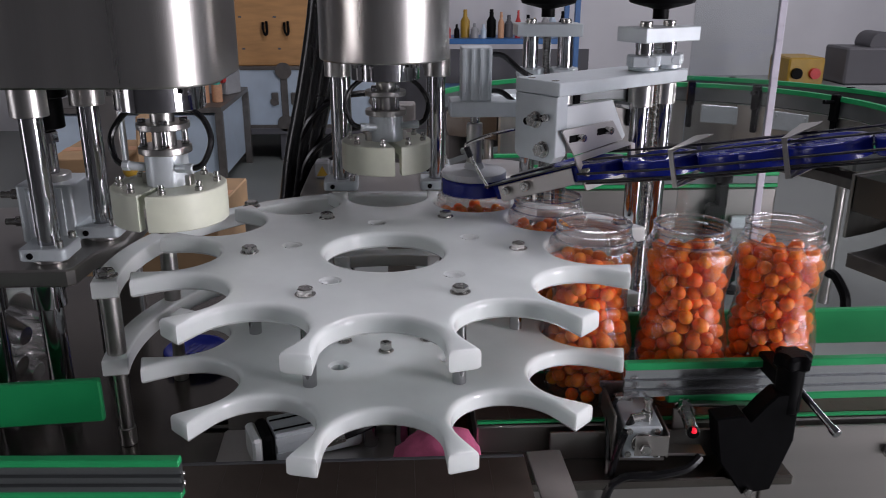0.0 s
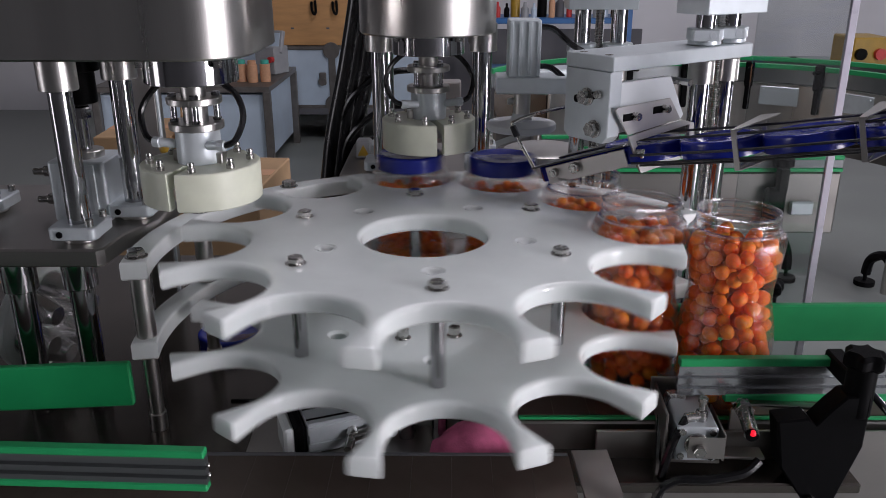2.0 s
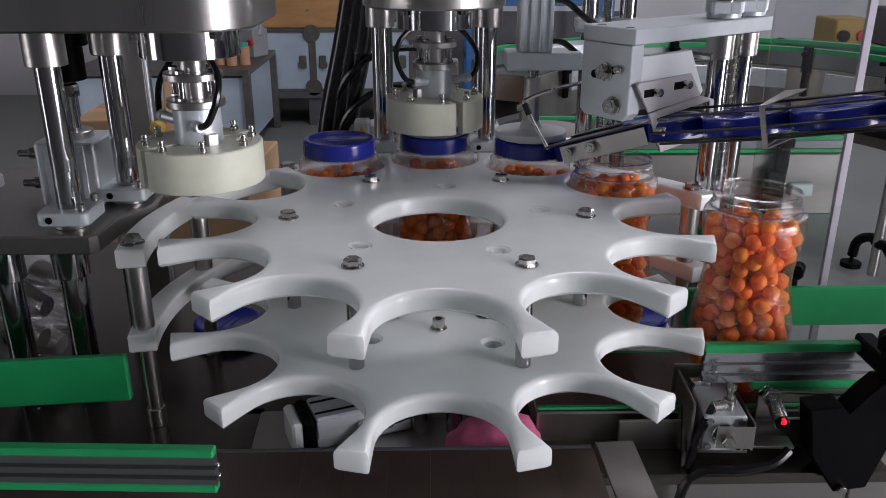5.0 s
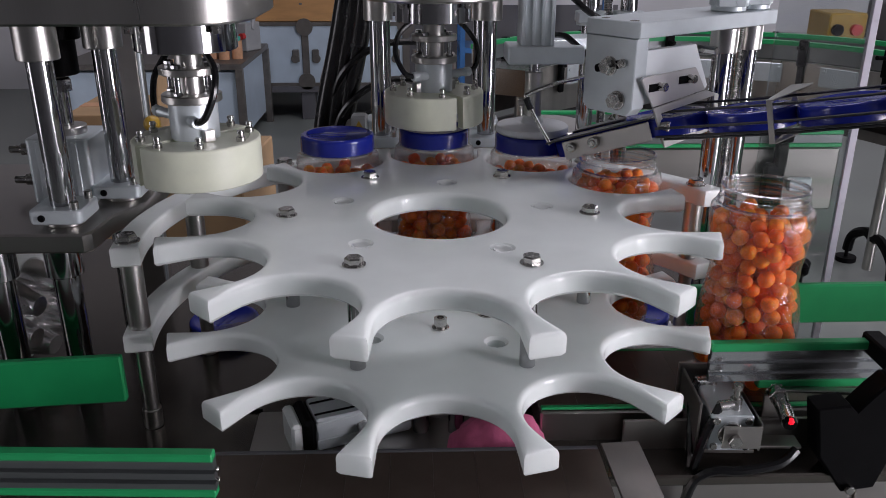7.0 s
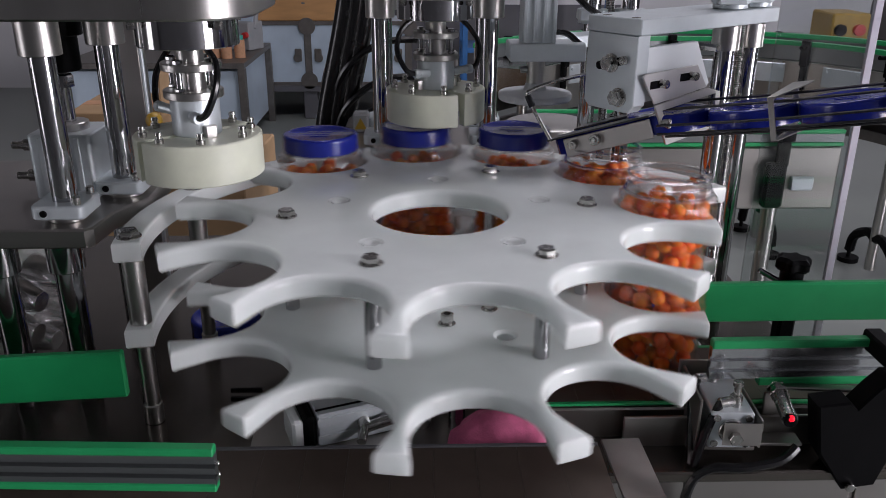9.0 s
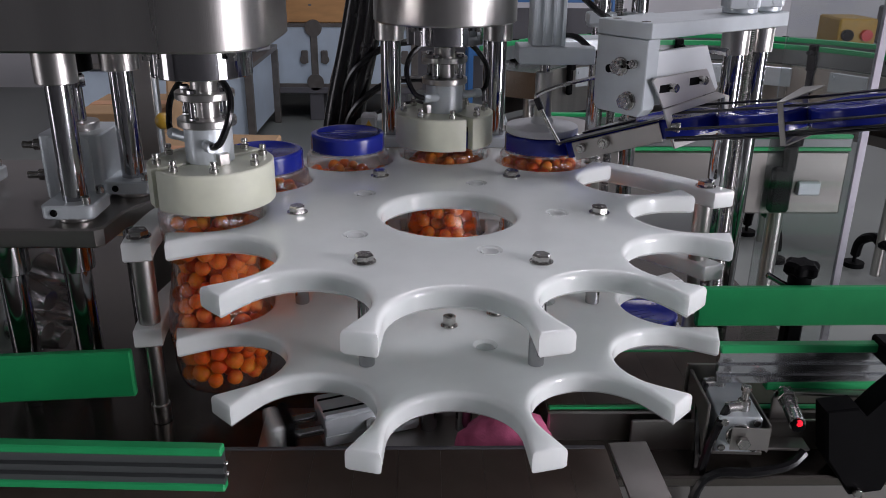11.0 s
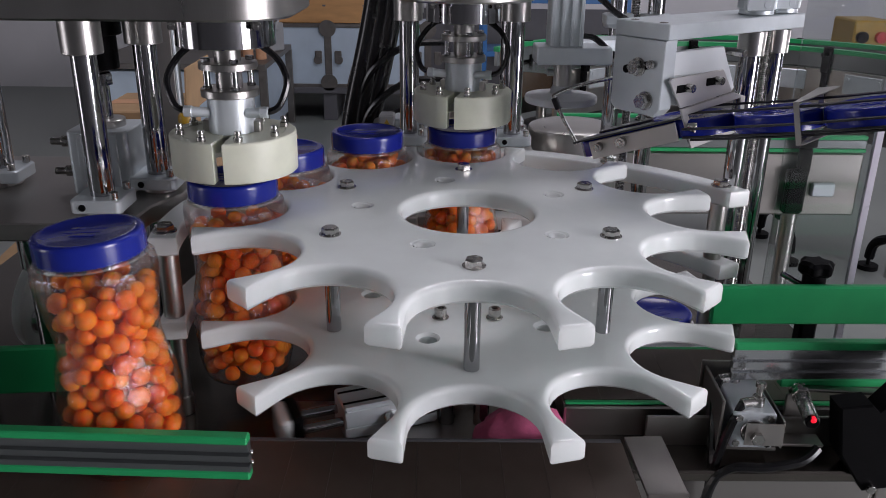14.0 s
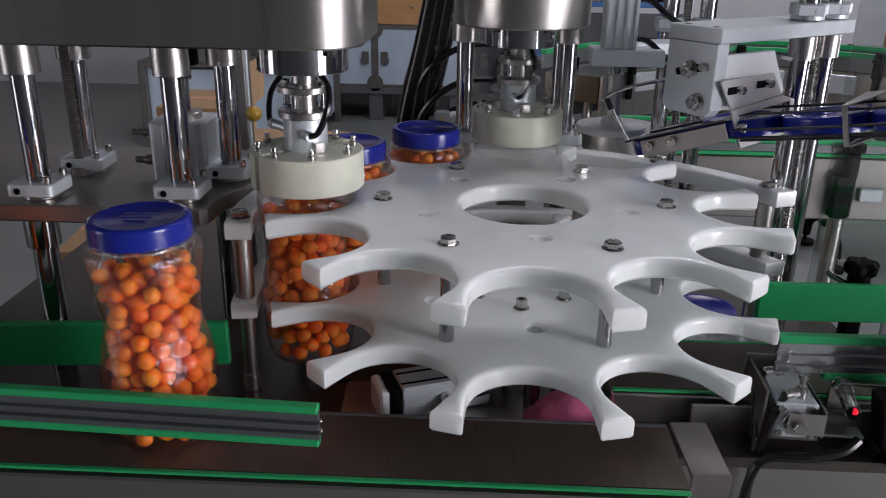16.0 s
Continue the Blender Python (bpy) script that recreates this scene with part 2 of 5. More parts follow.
def roundrect(x0, y0, x1, y1, r, n=6):
    out = []
    for cx, cy, a0 in ((x1 - r, y1 - r, 0), (x0 + r, y1 - r, 90), (x0 + r, y0 + r, 180), (x1 - r, y0 + r, 270)):
        out += [(cx + r * math.cos(radians(a0 + 90 * k / n)), cy + r * math.sin(radians(a0 + 90 * k / n))) for k in range(n + 1)]
    return out


def hexhead(bm, r, z0, h, m=None, washer=True):
    if washer:
        cyl(bm, r * 1.25, z0, z0 + 0.0015, 20, m, 0.0003)
        z0 += 0.0015
    lathe(bm, [(0, z0), (r, z0), (r, z0 + h * 0.8), (r * 0.86, z0 + h), (0, z0 + h)], 6, m)
    return bm

BELT_Z, TOP_Z, LOW_Z, DECK_Z = 0.868, 1.050, 0.952, 0.829
RP = 0.235

# ---------------------------------------------------------------- the hall


def structure(name, bm, material, label, category):
    ob = part(name, bm, material)
    return tagged(ob, label, category, kind="structure")


def wall_with_openings(name, length, height, gaps, sill, head):
    """A wall 0.2 m thick along local x, with openings (start, end) between sill and head."""
    bm = B()
    if sill > 0.01:
        box(bm, (length / 2, 0, sill / 2), (length, 0.2, sill), 0)
    box(bm, (length / 2, 0, (head + height) / 2), (length, 0.2, height - head), 0)
    x = 0
    for a, b in list(gaps) + [(length, length)]:
        if a - x > 0.01:
            box(bm, ((x + a) / 2, 0, (sill + head) / 2), (a - x, 0.2, head - sill), 0)
        x = b
    return structure(name, bm, WALLM, "unseen hall wall darkened so that steel mirrors a dim room", "wall")


def build_hall():
    bm = B()
    box(bm, (0, 1.25, -0.05), (10.4, 10.9, 0.1), 0)
    structure("floor", bm, FLOORM, "smooth grey-green painted workshop floor", "floor")
    # ceiling out of view; its hole is added for the overhead fill lamp
    bm = B()
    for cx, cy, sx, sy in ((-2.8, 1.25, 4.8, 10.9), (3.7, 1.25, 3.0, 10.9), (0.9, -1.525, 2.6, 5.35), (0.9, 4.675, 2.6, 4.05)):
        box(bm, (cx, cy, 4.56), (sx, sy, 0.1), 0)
    structure("ceiling", bm, WALLM, "unseen darkened hall ceiling with an added opening for the overhead lamp", "ceiling")
    north = wall_with_openings("wall_north", 10.4, 4.5, [], 1.0, 1.0001)
    north.matrix_world = pose(-5.2, 6.6, 0)
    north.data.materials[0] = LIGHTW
    tagged(north, "pale painted plaster wall behind the machines")
    wall_with_openings("wall_south", 10.4, 4.5, [], 1.0, 1.0001).matrix_world = pose(-5.2, -4.1, 0)
    wall_with_openings("wall_east", 4.5, 4.5, [(0.15, 2.05)], 0.0, 3.1).matrix_world = pose(5.1, -4.0, 0, 0, 0, 90)
    # this opening is made up to hold the added back lamp
    wall_with_openings("wall_east_2", 6.0, 4.5, [(2.3, 5.1)], 1.6, 3.5).matrix_world = pose(5.1, 0.5, 0, 0, 0, 90)
    wall_with_openings("wall_west", 10.5, 4.5, [(1.85, 3.15)], 0.0, 3.1).matrix_world = pose(-5.1, -4.0, 0, 0, 0, 90)
    bm = B()
    box(bm, (0.1, 6.488, 0.35), (3.2, 0.02, 0.7), 0)
    structure("trim", bm, DARKW, "dark painted dado along the back wall", "dado")


# ---------------------------------------------------------------- machine deck, belts and rails


def build_deck():
    th = thing("machine_deck", 0, 0, 0, 0, "dark brushed steel machine deck under the star wheel", "machine table")
    bm = B()
    box(bm, (-0.13, 0.20, DECK_Z - 0.006), (1.14, 0.66, 0.012), 0.002)
    part("deck_plate", bm, DECK, th)
    bm = B()
    box(bm, (-0.13, 0.20, 0.41), (1.09, 0.6, 0.818 - 0.002), 0.004)
    part("cabinet_body", bm, STEELH, th, "brushed steel machine body")
    bm = B()
    cyl(bm, 0.030, DECK_Z, 0.93, 28)
    cyl(bm, 0.052, 0.905, 0.931, 28)
    part("drive_shaft", bm, STEEL, th)
    for x, y in ((-0.052, -0.028), (0.046, -0.036), (-0.02, -0.05), (0.016, -0.052), (0.07, 0.01)):
        bm = cyl(B(), 0.0085, DECK_Z, 0.931, 18, Matrix.Translation((x, y, 0)))
        part("support_rod", bm, CHROME, th, "polished support rod")
    # black bars laid on the deck near the outlet, for the dark inside narrow slots
    for k in range(3):
        bm = B()
        box(bm, (-0.215 + 0.004 * k, 0.03 - 0.018 * k, DECK_Z + 0.001), (0.035, 0.003, 0.003), 0)
        part("slot", bm, BLACK, th)
    return th


def build_belt(name, x0, x1, yc, width, front_panel, label):
    th = thing(name, 0, 0, 0, 0, label, "conveyor")
    bm = B()
    box(bm, ((x0 + x1) / 2, yc + (0.004 if front_panel else 0), BELT_Z - 0.07), (x1 - x0, width + 0.02, 0.128), 0.002)
    part("bed", bm, STEELH, th, "brushed steel conveyor bed")
    bm = B()
    box(bm, (0, 0, -0.0025), (0.0379, width, 0.005), 0)
    first = part("slat", bm, BELT, th, "brown steel belt slat")
    n = int((x1 - x0) / 0.0381)
    for k in range(n):
        s = first if k == 0 else first.copy()
        if k:
            scene.collection.objects.link(s)
        s.matrix_local = pose(x0 + 0.0381 * (k + 0.5), yc, BELT_Z)
    for side in (-1, 1):
        bm = B()
        box(bm, ((x0 + x1) / 2, yc + side * (width / 2 + 0.004), BELT_Z - 0.0015), (x1 - x0, 0.006, 0.003), 0.001)
        part("wear_strip", bm, GREEN if front_panel or side < 0 else DARKW, th, "green plastic wear strip" if front_panel or side < 0 else "dark wear strip")
    return th


def rail_profile(x0, x1, y, z0, z1, rz, label, material, low):
    """A guide rail: ribbed aluminium channel with a green strip along its top and bottom edge. low: where the lower strip begins."""
    th = thing("guide_rail", x0, y, z0, rz, label, "guide rail")
    L, h = x1 - x0, z1 - z0
    bm = slab(B(), [[(-0.004, h * 0.16), (0.004, h * 0.16), (0.004, h * 0.84), (-0.004, h * 0.84), (-0.004, h * 0.66), (-0.0005, h * 0.63), (-0.0005, h * 0.58), (-0.004, h * 0.55), (-0.004, h * 0.42), (-0.0005, h * 0.39), (-0.0005, h * 0.34), (-0.004, h * 0.31)]], 0, L, 0, Matrix(((0, 0, 1, 0), (1, 0, 0, 0), (0, 1, 0, 0), (0, 0, 0, 1))))
    part("channel", bm, material, th)
    for zc, a in ((h * 0.09, low), (h * 0.91, 0.0)):
        bm = B()
        box(bm, ((L + a) / 2, 0.0, zc), (L - a, 0.0105, h * 0.18), 0.0012)
        part("strip", bm, GREEN, th, "green plastic strip")
    return th


def guard_strip(x0, x1, y, z0, z1, rz=0):
    th = thing("guide_strip", x0, y, z0, rz, "bright green plastic guide strip beside the belt", "guide rail")
    bm = B()
    box(bm, ((x1 - x0) / 2, 0, (z1 - z0) / 2), (x1 - x0, 0.010, z1 - z0), 0.002)
    part("strip", bm, GREEN, th)
    bm = B()
    for x in (0.03, (x1 - x0) - 0.03):
        box(bm, (x, 0.012, (z1 - z0) / 2), (0.02, 0.016, 0.02), 0.001)
    part("backing_bracket", bm, ALUD, th)
    return th


def rail_ends(th, L, h):
    for f in (0.36, 0.6):
        bm = B()
        cyl(bm, 0.0022, 0, 0.003, 10, pose(L, 0.0, h * f, 0, 90, 0))
        part("end_screw", bm, BOLT, th)


# ---------------------------------------------------------------- star wheel


def star_outline(c=0.2375):
    out, rho, tip = [], 0.0545, 0.270
    for k in range(12):
        a = radians(30 * k)
        # pocket centred on angle a, walked from its clockwise side
        ht = 0.0142 / tip
        out.append((tip * math.cos(a - math.pi / 12 + ht), tip * math.sin(a - math.pi / 12 + ht)))
        u, v = Vector((math.cos(a), math.sin(a))), Vector((-math.sin(a), math.cos(a)))
        for j in range(19):
            p = u * (c - rho * math.sin(radians(10 * j))) + v * (-rho * math.cos(radians(10 * j)))
            out.append((p.x, p.y))
        out.append((tip * math.cos(a + math.pi / 12 - ht), tip * math.sin(a + math.pi / 12 - ht)))
    return out


def build_wheel():
    th = thing("star_wheel", 0, 0, LOW_Z - 0.02, 0, "two-tier white plastic star wheel with twelve pockets", "star wheel")
    up = TOP_Z - LOW_Z
    sinks = [circle(0.0085, 16, 0.108 * math.cos(radians(72 * k + 12)), 0.108 * math.sin(radians(72 * k + 12))) for k in range(5)]
    bm = slab(B(), [star_outline(), circle(0.067, 56)] + sinks, up, up + 0.02, 0.0032, None, 0.0055)
    part("upper_plate", bm, HDPE, th)
    for s in sinks:
        cx, cy = sum(p[0] for p in s) / 16, sum(p[1] for p in s) / 16
        bm = lathe(B(), [(0, up + 0.002), (0.0087, up + 0.002), (0.0087, up + 0.0192), (0.0078, up + 0.0190), (0.0060, up + 0.0170), (0.0030, up + 0.0160), (0, up + 0.0157)], 24, Matrix.Translation((cx, cy, 0)))
        part("plug", bm, HDPE, th)
    holes = [circle(0.0088, 16, 0.100 * math.cos(radians(72 * k + 13)), 0.100 * math.sin(radians(72 * k + 13))) for k in range(5)]
    bm = slab(B(), [star_outline(0.2342)] + holes, 0, 0.02, 0.003, None, 0.0055)
    part("lower_plate", bm, HDPE, th)
    for k in range(6):
        a = radians(60 * k)
        x, y = 0.150 * math.cos(a), 0.150 * math.sin(a)
        bm = B()
        cyl(bm, 0.0072, 0.0195, up + 0.0005, 20, Matrix.Translation((x, y, 0)))
        part("spacer_post", bm, CHROME, th, "polished steel spacer post")
        bm = B()
        hexhead(bm, 0.0082, up + 0.0195, 0.0062, Matrix.Translation((x, y, 0)) @ pose(0, 0, 0, 0, 0, 17 * k))
        part("bolt", bm, BOLT, th)
        bm = B()
        b = a + radians(30)
        m = Matrix.Translation((0.054 * math.cos(b), 0.054 * math.sin(b), 0))
        cyl(bm, 0.0085, 0.0195, 0.021, 18, m)
        lathe(bm, [(0, 0.021), (0.0058, 0.021), (0.0062, 0.022), (0.0062, 0.030), (0.0055, 0.0305), (0.0035, 0.0305), (0.0035, 0.026), (0, 0.026)], 16, m)
        part("socket_screw", bm, BOLT, th)
    return th


# ---------------------------------------------------------------- jars and lids

PROFILE = [(0.0, 0.004), (0.034, 0.004), (0.040, 0.0), (0.0455, 0.002), (0.049, 0.010), (0.0515, 0.024), (0.0512, 0.033), (0.0522, 0.040),
           (0.0538, 0.056), (0.0538, 0.068), (0.0515, 0.084), (0.0500, 0.091), (0.0500, 0.095), (0.0472, 0.106), (0.0452, 0.120), (0.0458, 0.134),
           (0.0485, 0.148), (0.0492, 0.152), (0.0508, 0.164), (0.0522, 0.174), (0.0527, 0.182), (0.0518, 0.187), (0.0490, 0.190), (0.0440, 0.1915),
           (0.0420, 0.193), (0.0420, 0.195), (0.0438, 0.196), (0.0438, 0.198), (0.0412, 0.199), (0.0412, 0.202), (0.0424, 0.203), (0.0424, 0.2045), (0.0412, 0.2055),
           (0.0412, 0.209), (0.0424, 0.210), (0.0424, 0.2125), (0.0405, 0.213), (0.0398, 0.2105)]


PROFILE = [(r * (0.955 if z < 0.188 else 1.0), z) for r, z in PROFILE]


def jar_radius(z):
    for (r0, z0), (r1, z1) in zip(PROFILE[3:], PROFILE[4:]):
        if z0 <= z <= z1 and z1 > z0:
            return r0 + (r1 - r0) * (z - z0) / (z1 - z0)
    return 0.046 if z < 0.01 else 0.041


def pack_balls(seed, top, r=0.0086):
    rng = np.random.default_rng(seed)
    P = np.zeros((0, 4))
    for n in range(420):
        best = None
        for tries in range(40):
            rad = math.sqrt(rng.random()) * 0.0445
            if tries % 2:
                rad = 0.036 + 0.0085 * rng.random()
            a, q = rng.random() * 2 * math.pi, r * (0.93 + 0.13 * rng.random())
            x, y = rad * math.cos(a), rad * math.sin(a)
            z = 0.005 + q
            if len(P):
                d2 = (P[:, 0] - x) ** 2 + (P[:, 1] - y) ** 2
                s = (P[:, 3] + q) * 0.97
                hit = d2 < s * s
                if hit.any():
                    z = max(z, float((P[hit, 2] + np.sqrt(s[hit] ** 2 - d2[hit])).max()))
            if rad + q > jar_radius(z) - 0.0006:
                continue
            if best is None or z < best[2]:
                best = (x, y, z, q)
        if best is None or best[2] > top:
            break
        P = np.vstack([P, best])
    # smaller balls squeezed into the gaps that are left
    for n in range(6000):
        rad, a, q = 0.047 * math.sqrt(rng.random()), rng.random() * 2 * math.pi, r * (0.80 + 0.15 * rng.random())
        x, y, z = rad * math.cos(a), rad * math.sin(a), 0.006 + q + (top - 0.012) * rng.random()
        if rad + q > jar_radius(z) - 0.0006:
            continue
        d2 = (P[:, 0] - x) ** 2 + (P[:, 1] - y) ** 2 + (P[:, 2] - z) ** 2
        if (d2 > ((P[:, 3] + q) * 0.84) ** 2).all():
            P = np.vstack([P, (x, y, z, q)])
    return P


def balls_mesh(name, seed, top):
    base = bmesh.new()
    bmesh.ops.create_icosphere(base, subdivisions=2, radius=1)
    bv = np.array([v.co[:] for v in base.verts])
    bf = np.array([[v.index for v in f.verts] for f in base.faces])
    base.free()
    P, V, F = pack_balls(seed, top), [], []
    rng = np.random.default_rng(seed + 9)
    for i, (x, y, z, q) in enumerate(P):
        lump = 1 + 0.05 * np.sin(bv @ (rng.random(3) * 8 - 4) + rng.random() * 6)
        V.append(bv * lump[:, None] * q * (0.95 + 0.1 * rng.random(3)) + (x, y, z))
        F.append(bf + i * len(bv))
    me = bpy.data.meshes.new(name)
    me.from_pydata(np.vstack(V).tolist(), [], np.vstack(F).tolist())
    for p in me.polygons:
        p.use_smooth = True
    me.materials.append(ORANGE)
    return me


def ball_colour():
    nt = ORANGE.node_tree
    body = nt.nodes["Principled BSDF"]
    body.inputs["Subsurface Radius"].default_value, body.inputs["Subsurface Scale"].default_value = (1.0, 0.42, 0.12), 0.010
    geo, rp = nt.nodes.new("ShaderNodeNewGeometry"), nt.nodes.new("ShaderNodeValToRGB")
    rp.color_ramp.elements[0].color, rp.color_ramp.elements[1].color = (0.95, 0.145, 0.004, 1), (1.0, 0.30, 0.016, 1)
    mul = nt.nodes.new("ShaderNodeVectorMath")
    mul.operation = "SCALE"
    old = [n for n in nt.nodes if n.type == "VECT_MATH" and n != mul][0]
    fac = old.inputs["Scale"].links[0].from_socket
    nt.links.new(geo.outputs["Random Per Island"], rp.inputs[0])
    nt.links.new(rp.outputs[0], mul.inputs[0])
    nt.links.new(fac, mul.inputs["Scale"])
    nt.links.new(mul.outputs[0], nt.nodes["Principled BSDF"].inputs["Base Color"])


def build_jars():
    ball_colour()
    first = thing("snack_jar", 0, 0, 0, 0, "clear waisted plastic jar full of orange puffed snack balls", "jar", "jars on the line")
    bm = lathe(B(), PROFILE, 64)
    for v in bm.verts:
        # moulded slanting flutes round the waist and belly
        a, z, r = math.atan2(v.co.y, v.co.x), v.co.z, math.hypot(v.co.x, v.co.y)
        if 0.02 < z < 0.17 and r > 0.03:
            k = 1 + 0.020 * math.sin(8 * a + 60 * z) * math.sin(math.pi * (z - 0.02) / 0.15)
            v.co.x, v.co.y = v.co.x * k, v.co.y * k
    part("shell", bm, PET, first, "clear plastic jar wall", smooth=70)
    for z, r, h, d in ((0.1925, 0.0415, 0.0036, 0.0035), (0.2028, 0.0411, 0.0020, 0.0013), (0.2092, 0.0402, 0.0036, 0.0022)):
        ring = lathe(B(), [(r, z), (r + d, z + h * 0.25), (r + d, z + h * 0.75), (r, z + h)], 48)
        part("neck_ring", ring, PETR, first, "thick clear neck ring", smooth=60)
    me = balls_mesh("snack_balls", 3, 0.180)
    ob = new("snack_balls", me)
    ob.parent = first
    tagged(ob, "orange puffed snack balls", kind="stuff")
    jars = [first] + [copy_thing(first, Matrix()) for _ in range(4)]
    # the capped jars are filled lower to fit the view: less orange below the lids
    low_fill = balls_mesh("snack_balls", 11, 0.166)
    for jar in jars[:3]:
        for ob in jar.children:
            if ob.name.startswith("snack_balls"):
                ob.data = low_fill
    return jars


def build_lids(n):
    first = thing("blue_lid", 0, 0, 0, 0, "round dark blue ribbed plastic screw lid", "lid", "screw lids")
    bm = B()
    prof = [(0.0, 0.0178), (0.0345, 0.0178), (0.0362, 0.0190), (0.0405, 0.0192), (0.0425, 0.0186), (0.0437, 0.0172), (0.0440, 0.0150), (0.0440, 0.0), (0.0428, 0.0), (0.0428, 0.0166), (0, 0.0168)]
    lathe(bm, prof, 96)
    for i, v in enumerate(bm.verts):
        r = math.hypot(v.co.x, v.co.y)
        if r > 0.0439 and (i % 2):
            v.co.x, v.co.y = v.co.x * 0.991, v.co.y * 0.991
    part("shell", bm, BLUE, first, smooth=50)
    # raised marking that cannot be read, as plain bars
    bm = B()
    for x, y, w in ((-0.010, 0.008, 0.012), (0.006, 0.008, 0.014), (-0.004, -0.001, 0.030), (0.0, -0.010, 0.020)):
        box(bm, (x, y, 0.0179), (w, 0.0042, 0.0006), 0.0002)
    part("embossed_mark", bm, BLUE, first)
    return [first] + [copy_thing(first, Matrix()) for _ in range(n - 1)]


# ---------------------------------------------------------------- outer guide arc


def flare(a):
    """How far the outer guide swings out towards the inlet, and in at its far end."""
    if a > 150:
        return -0.008 * (a - 150) / 39
    return 0.030 * max(0.0, (58 - a) / 34) ** 1.2 if a < 58 else 0.0


def guide_outline(r0, r1, a0, a1, n=48):
    A = [a0 + (a1 - a0) * k / n for k in range(n + 1)]
    out = [((r1 + flare(a)) * math.cos(radians(a)), (r1 + flare(a)) * math.sin(radians(a))) for a in A]
    return out + [((r0 + flare(a)) * math.cos(radians(a)), (r0 + flare(a)) * math.sin(radians(a))) for a in reversed(A)]


def arc_outline(r0, r1, a0, a1, n=40):
    out = [(r1 * math.cos(radians(a0 + (a1 - a0) * k / n)), r1 * math.sin(radians(a0 + (a1 - a0) * k / n))) for k in range(n + 1)]
    return out + [(r0 * math.cos(radians(a1 - (a1 - a0) * k / n)), r0 * math.sin(radians(a1 - (a1 - a0) * k / n))) for k in range(n + 1)]


def build_arc():
    th = thing("guide_arc", 0, 0, DECK_Z, 0, "white plastic outer guide arc on steel posts", "guide rail")
    for name, z in (("upper_arc", TOP_Z - 0.035), ("lower_arc", LOW_Z - 0.028)):
        bm = slab(B(), [guide_outline(0.294, 0.321, 20.5, 189)], z - DECK_Z, z - DECK_Z + 0.02, 0.002, None, 0.003)
        part(name, bm, HDPE, th)
    for a in (25, 52, 128, 155, 185.5):
        x, y = (0.307 + flare(a)) * math.cos(radians(a)), (0.307 + flare(a)) * math.sin(radians(a))
        m = Matrix.Translation((x, y, 0))
        bm = B()
        cyl(bm, 0.0078, 0.010, LOW_Z - 0.028 - DECK_Z, 20, m)
        cyl(bm, 0.0095, 0, 0.022, 20, m)
        cyl(bm, 0.0105, LOW_Z - 0.0085 - DECK_Z, TOP_Z - 0.0355 - DECK_Z, 20, m)
        part("post", bm, STEEL, th, "turned steel post")
        bm = hexhead(B(), 0.0095, TOP_Z - 0.0155 - DECK_Z, 0.0065, m)
        part("bolt", bm, BOLT, th)


# ---------------------------------------------------------------- capping heads


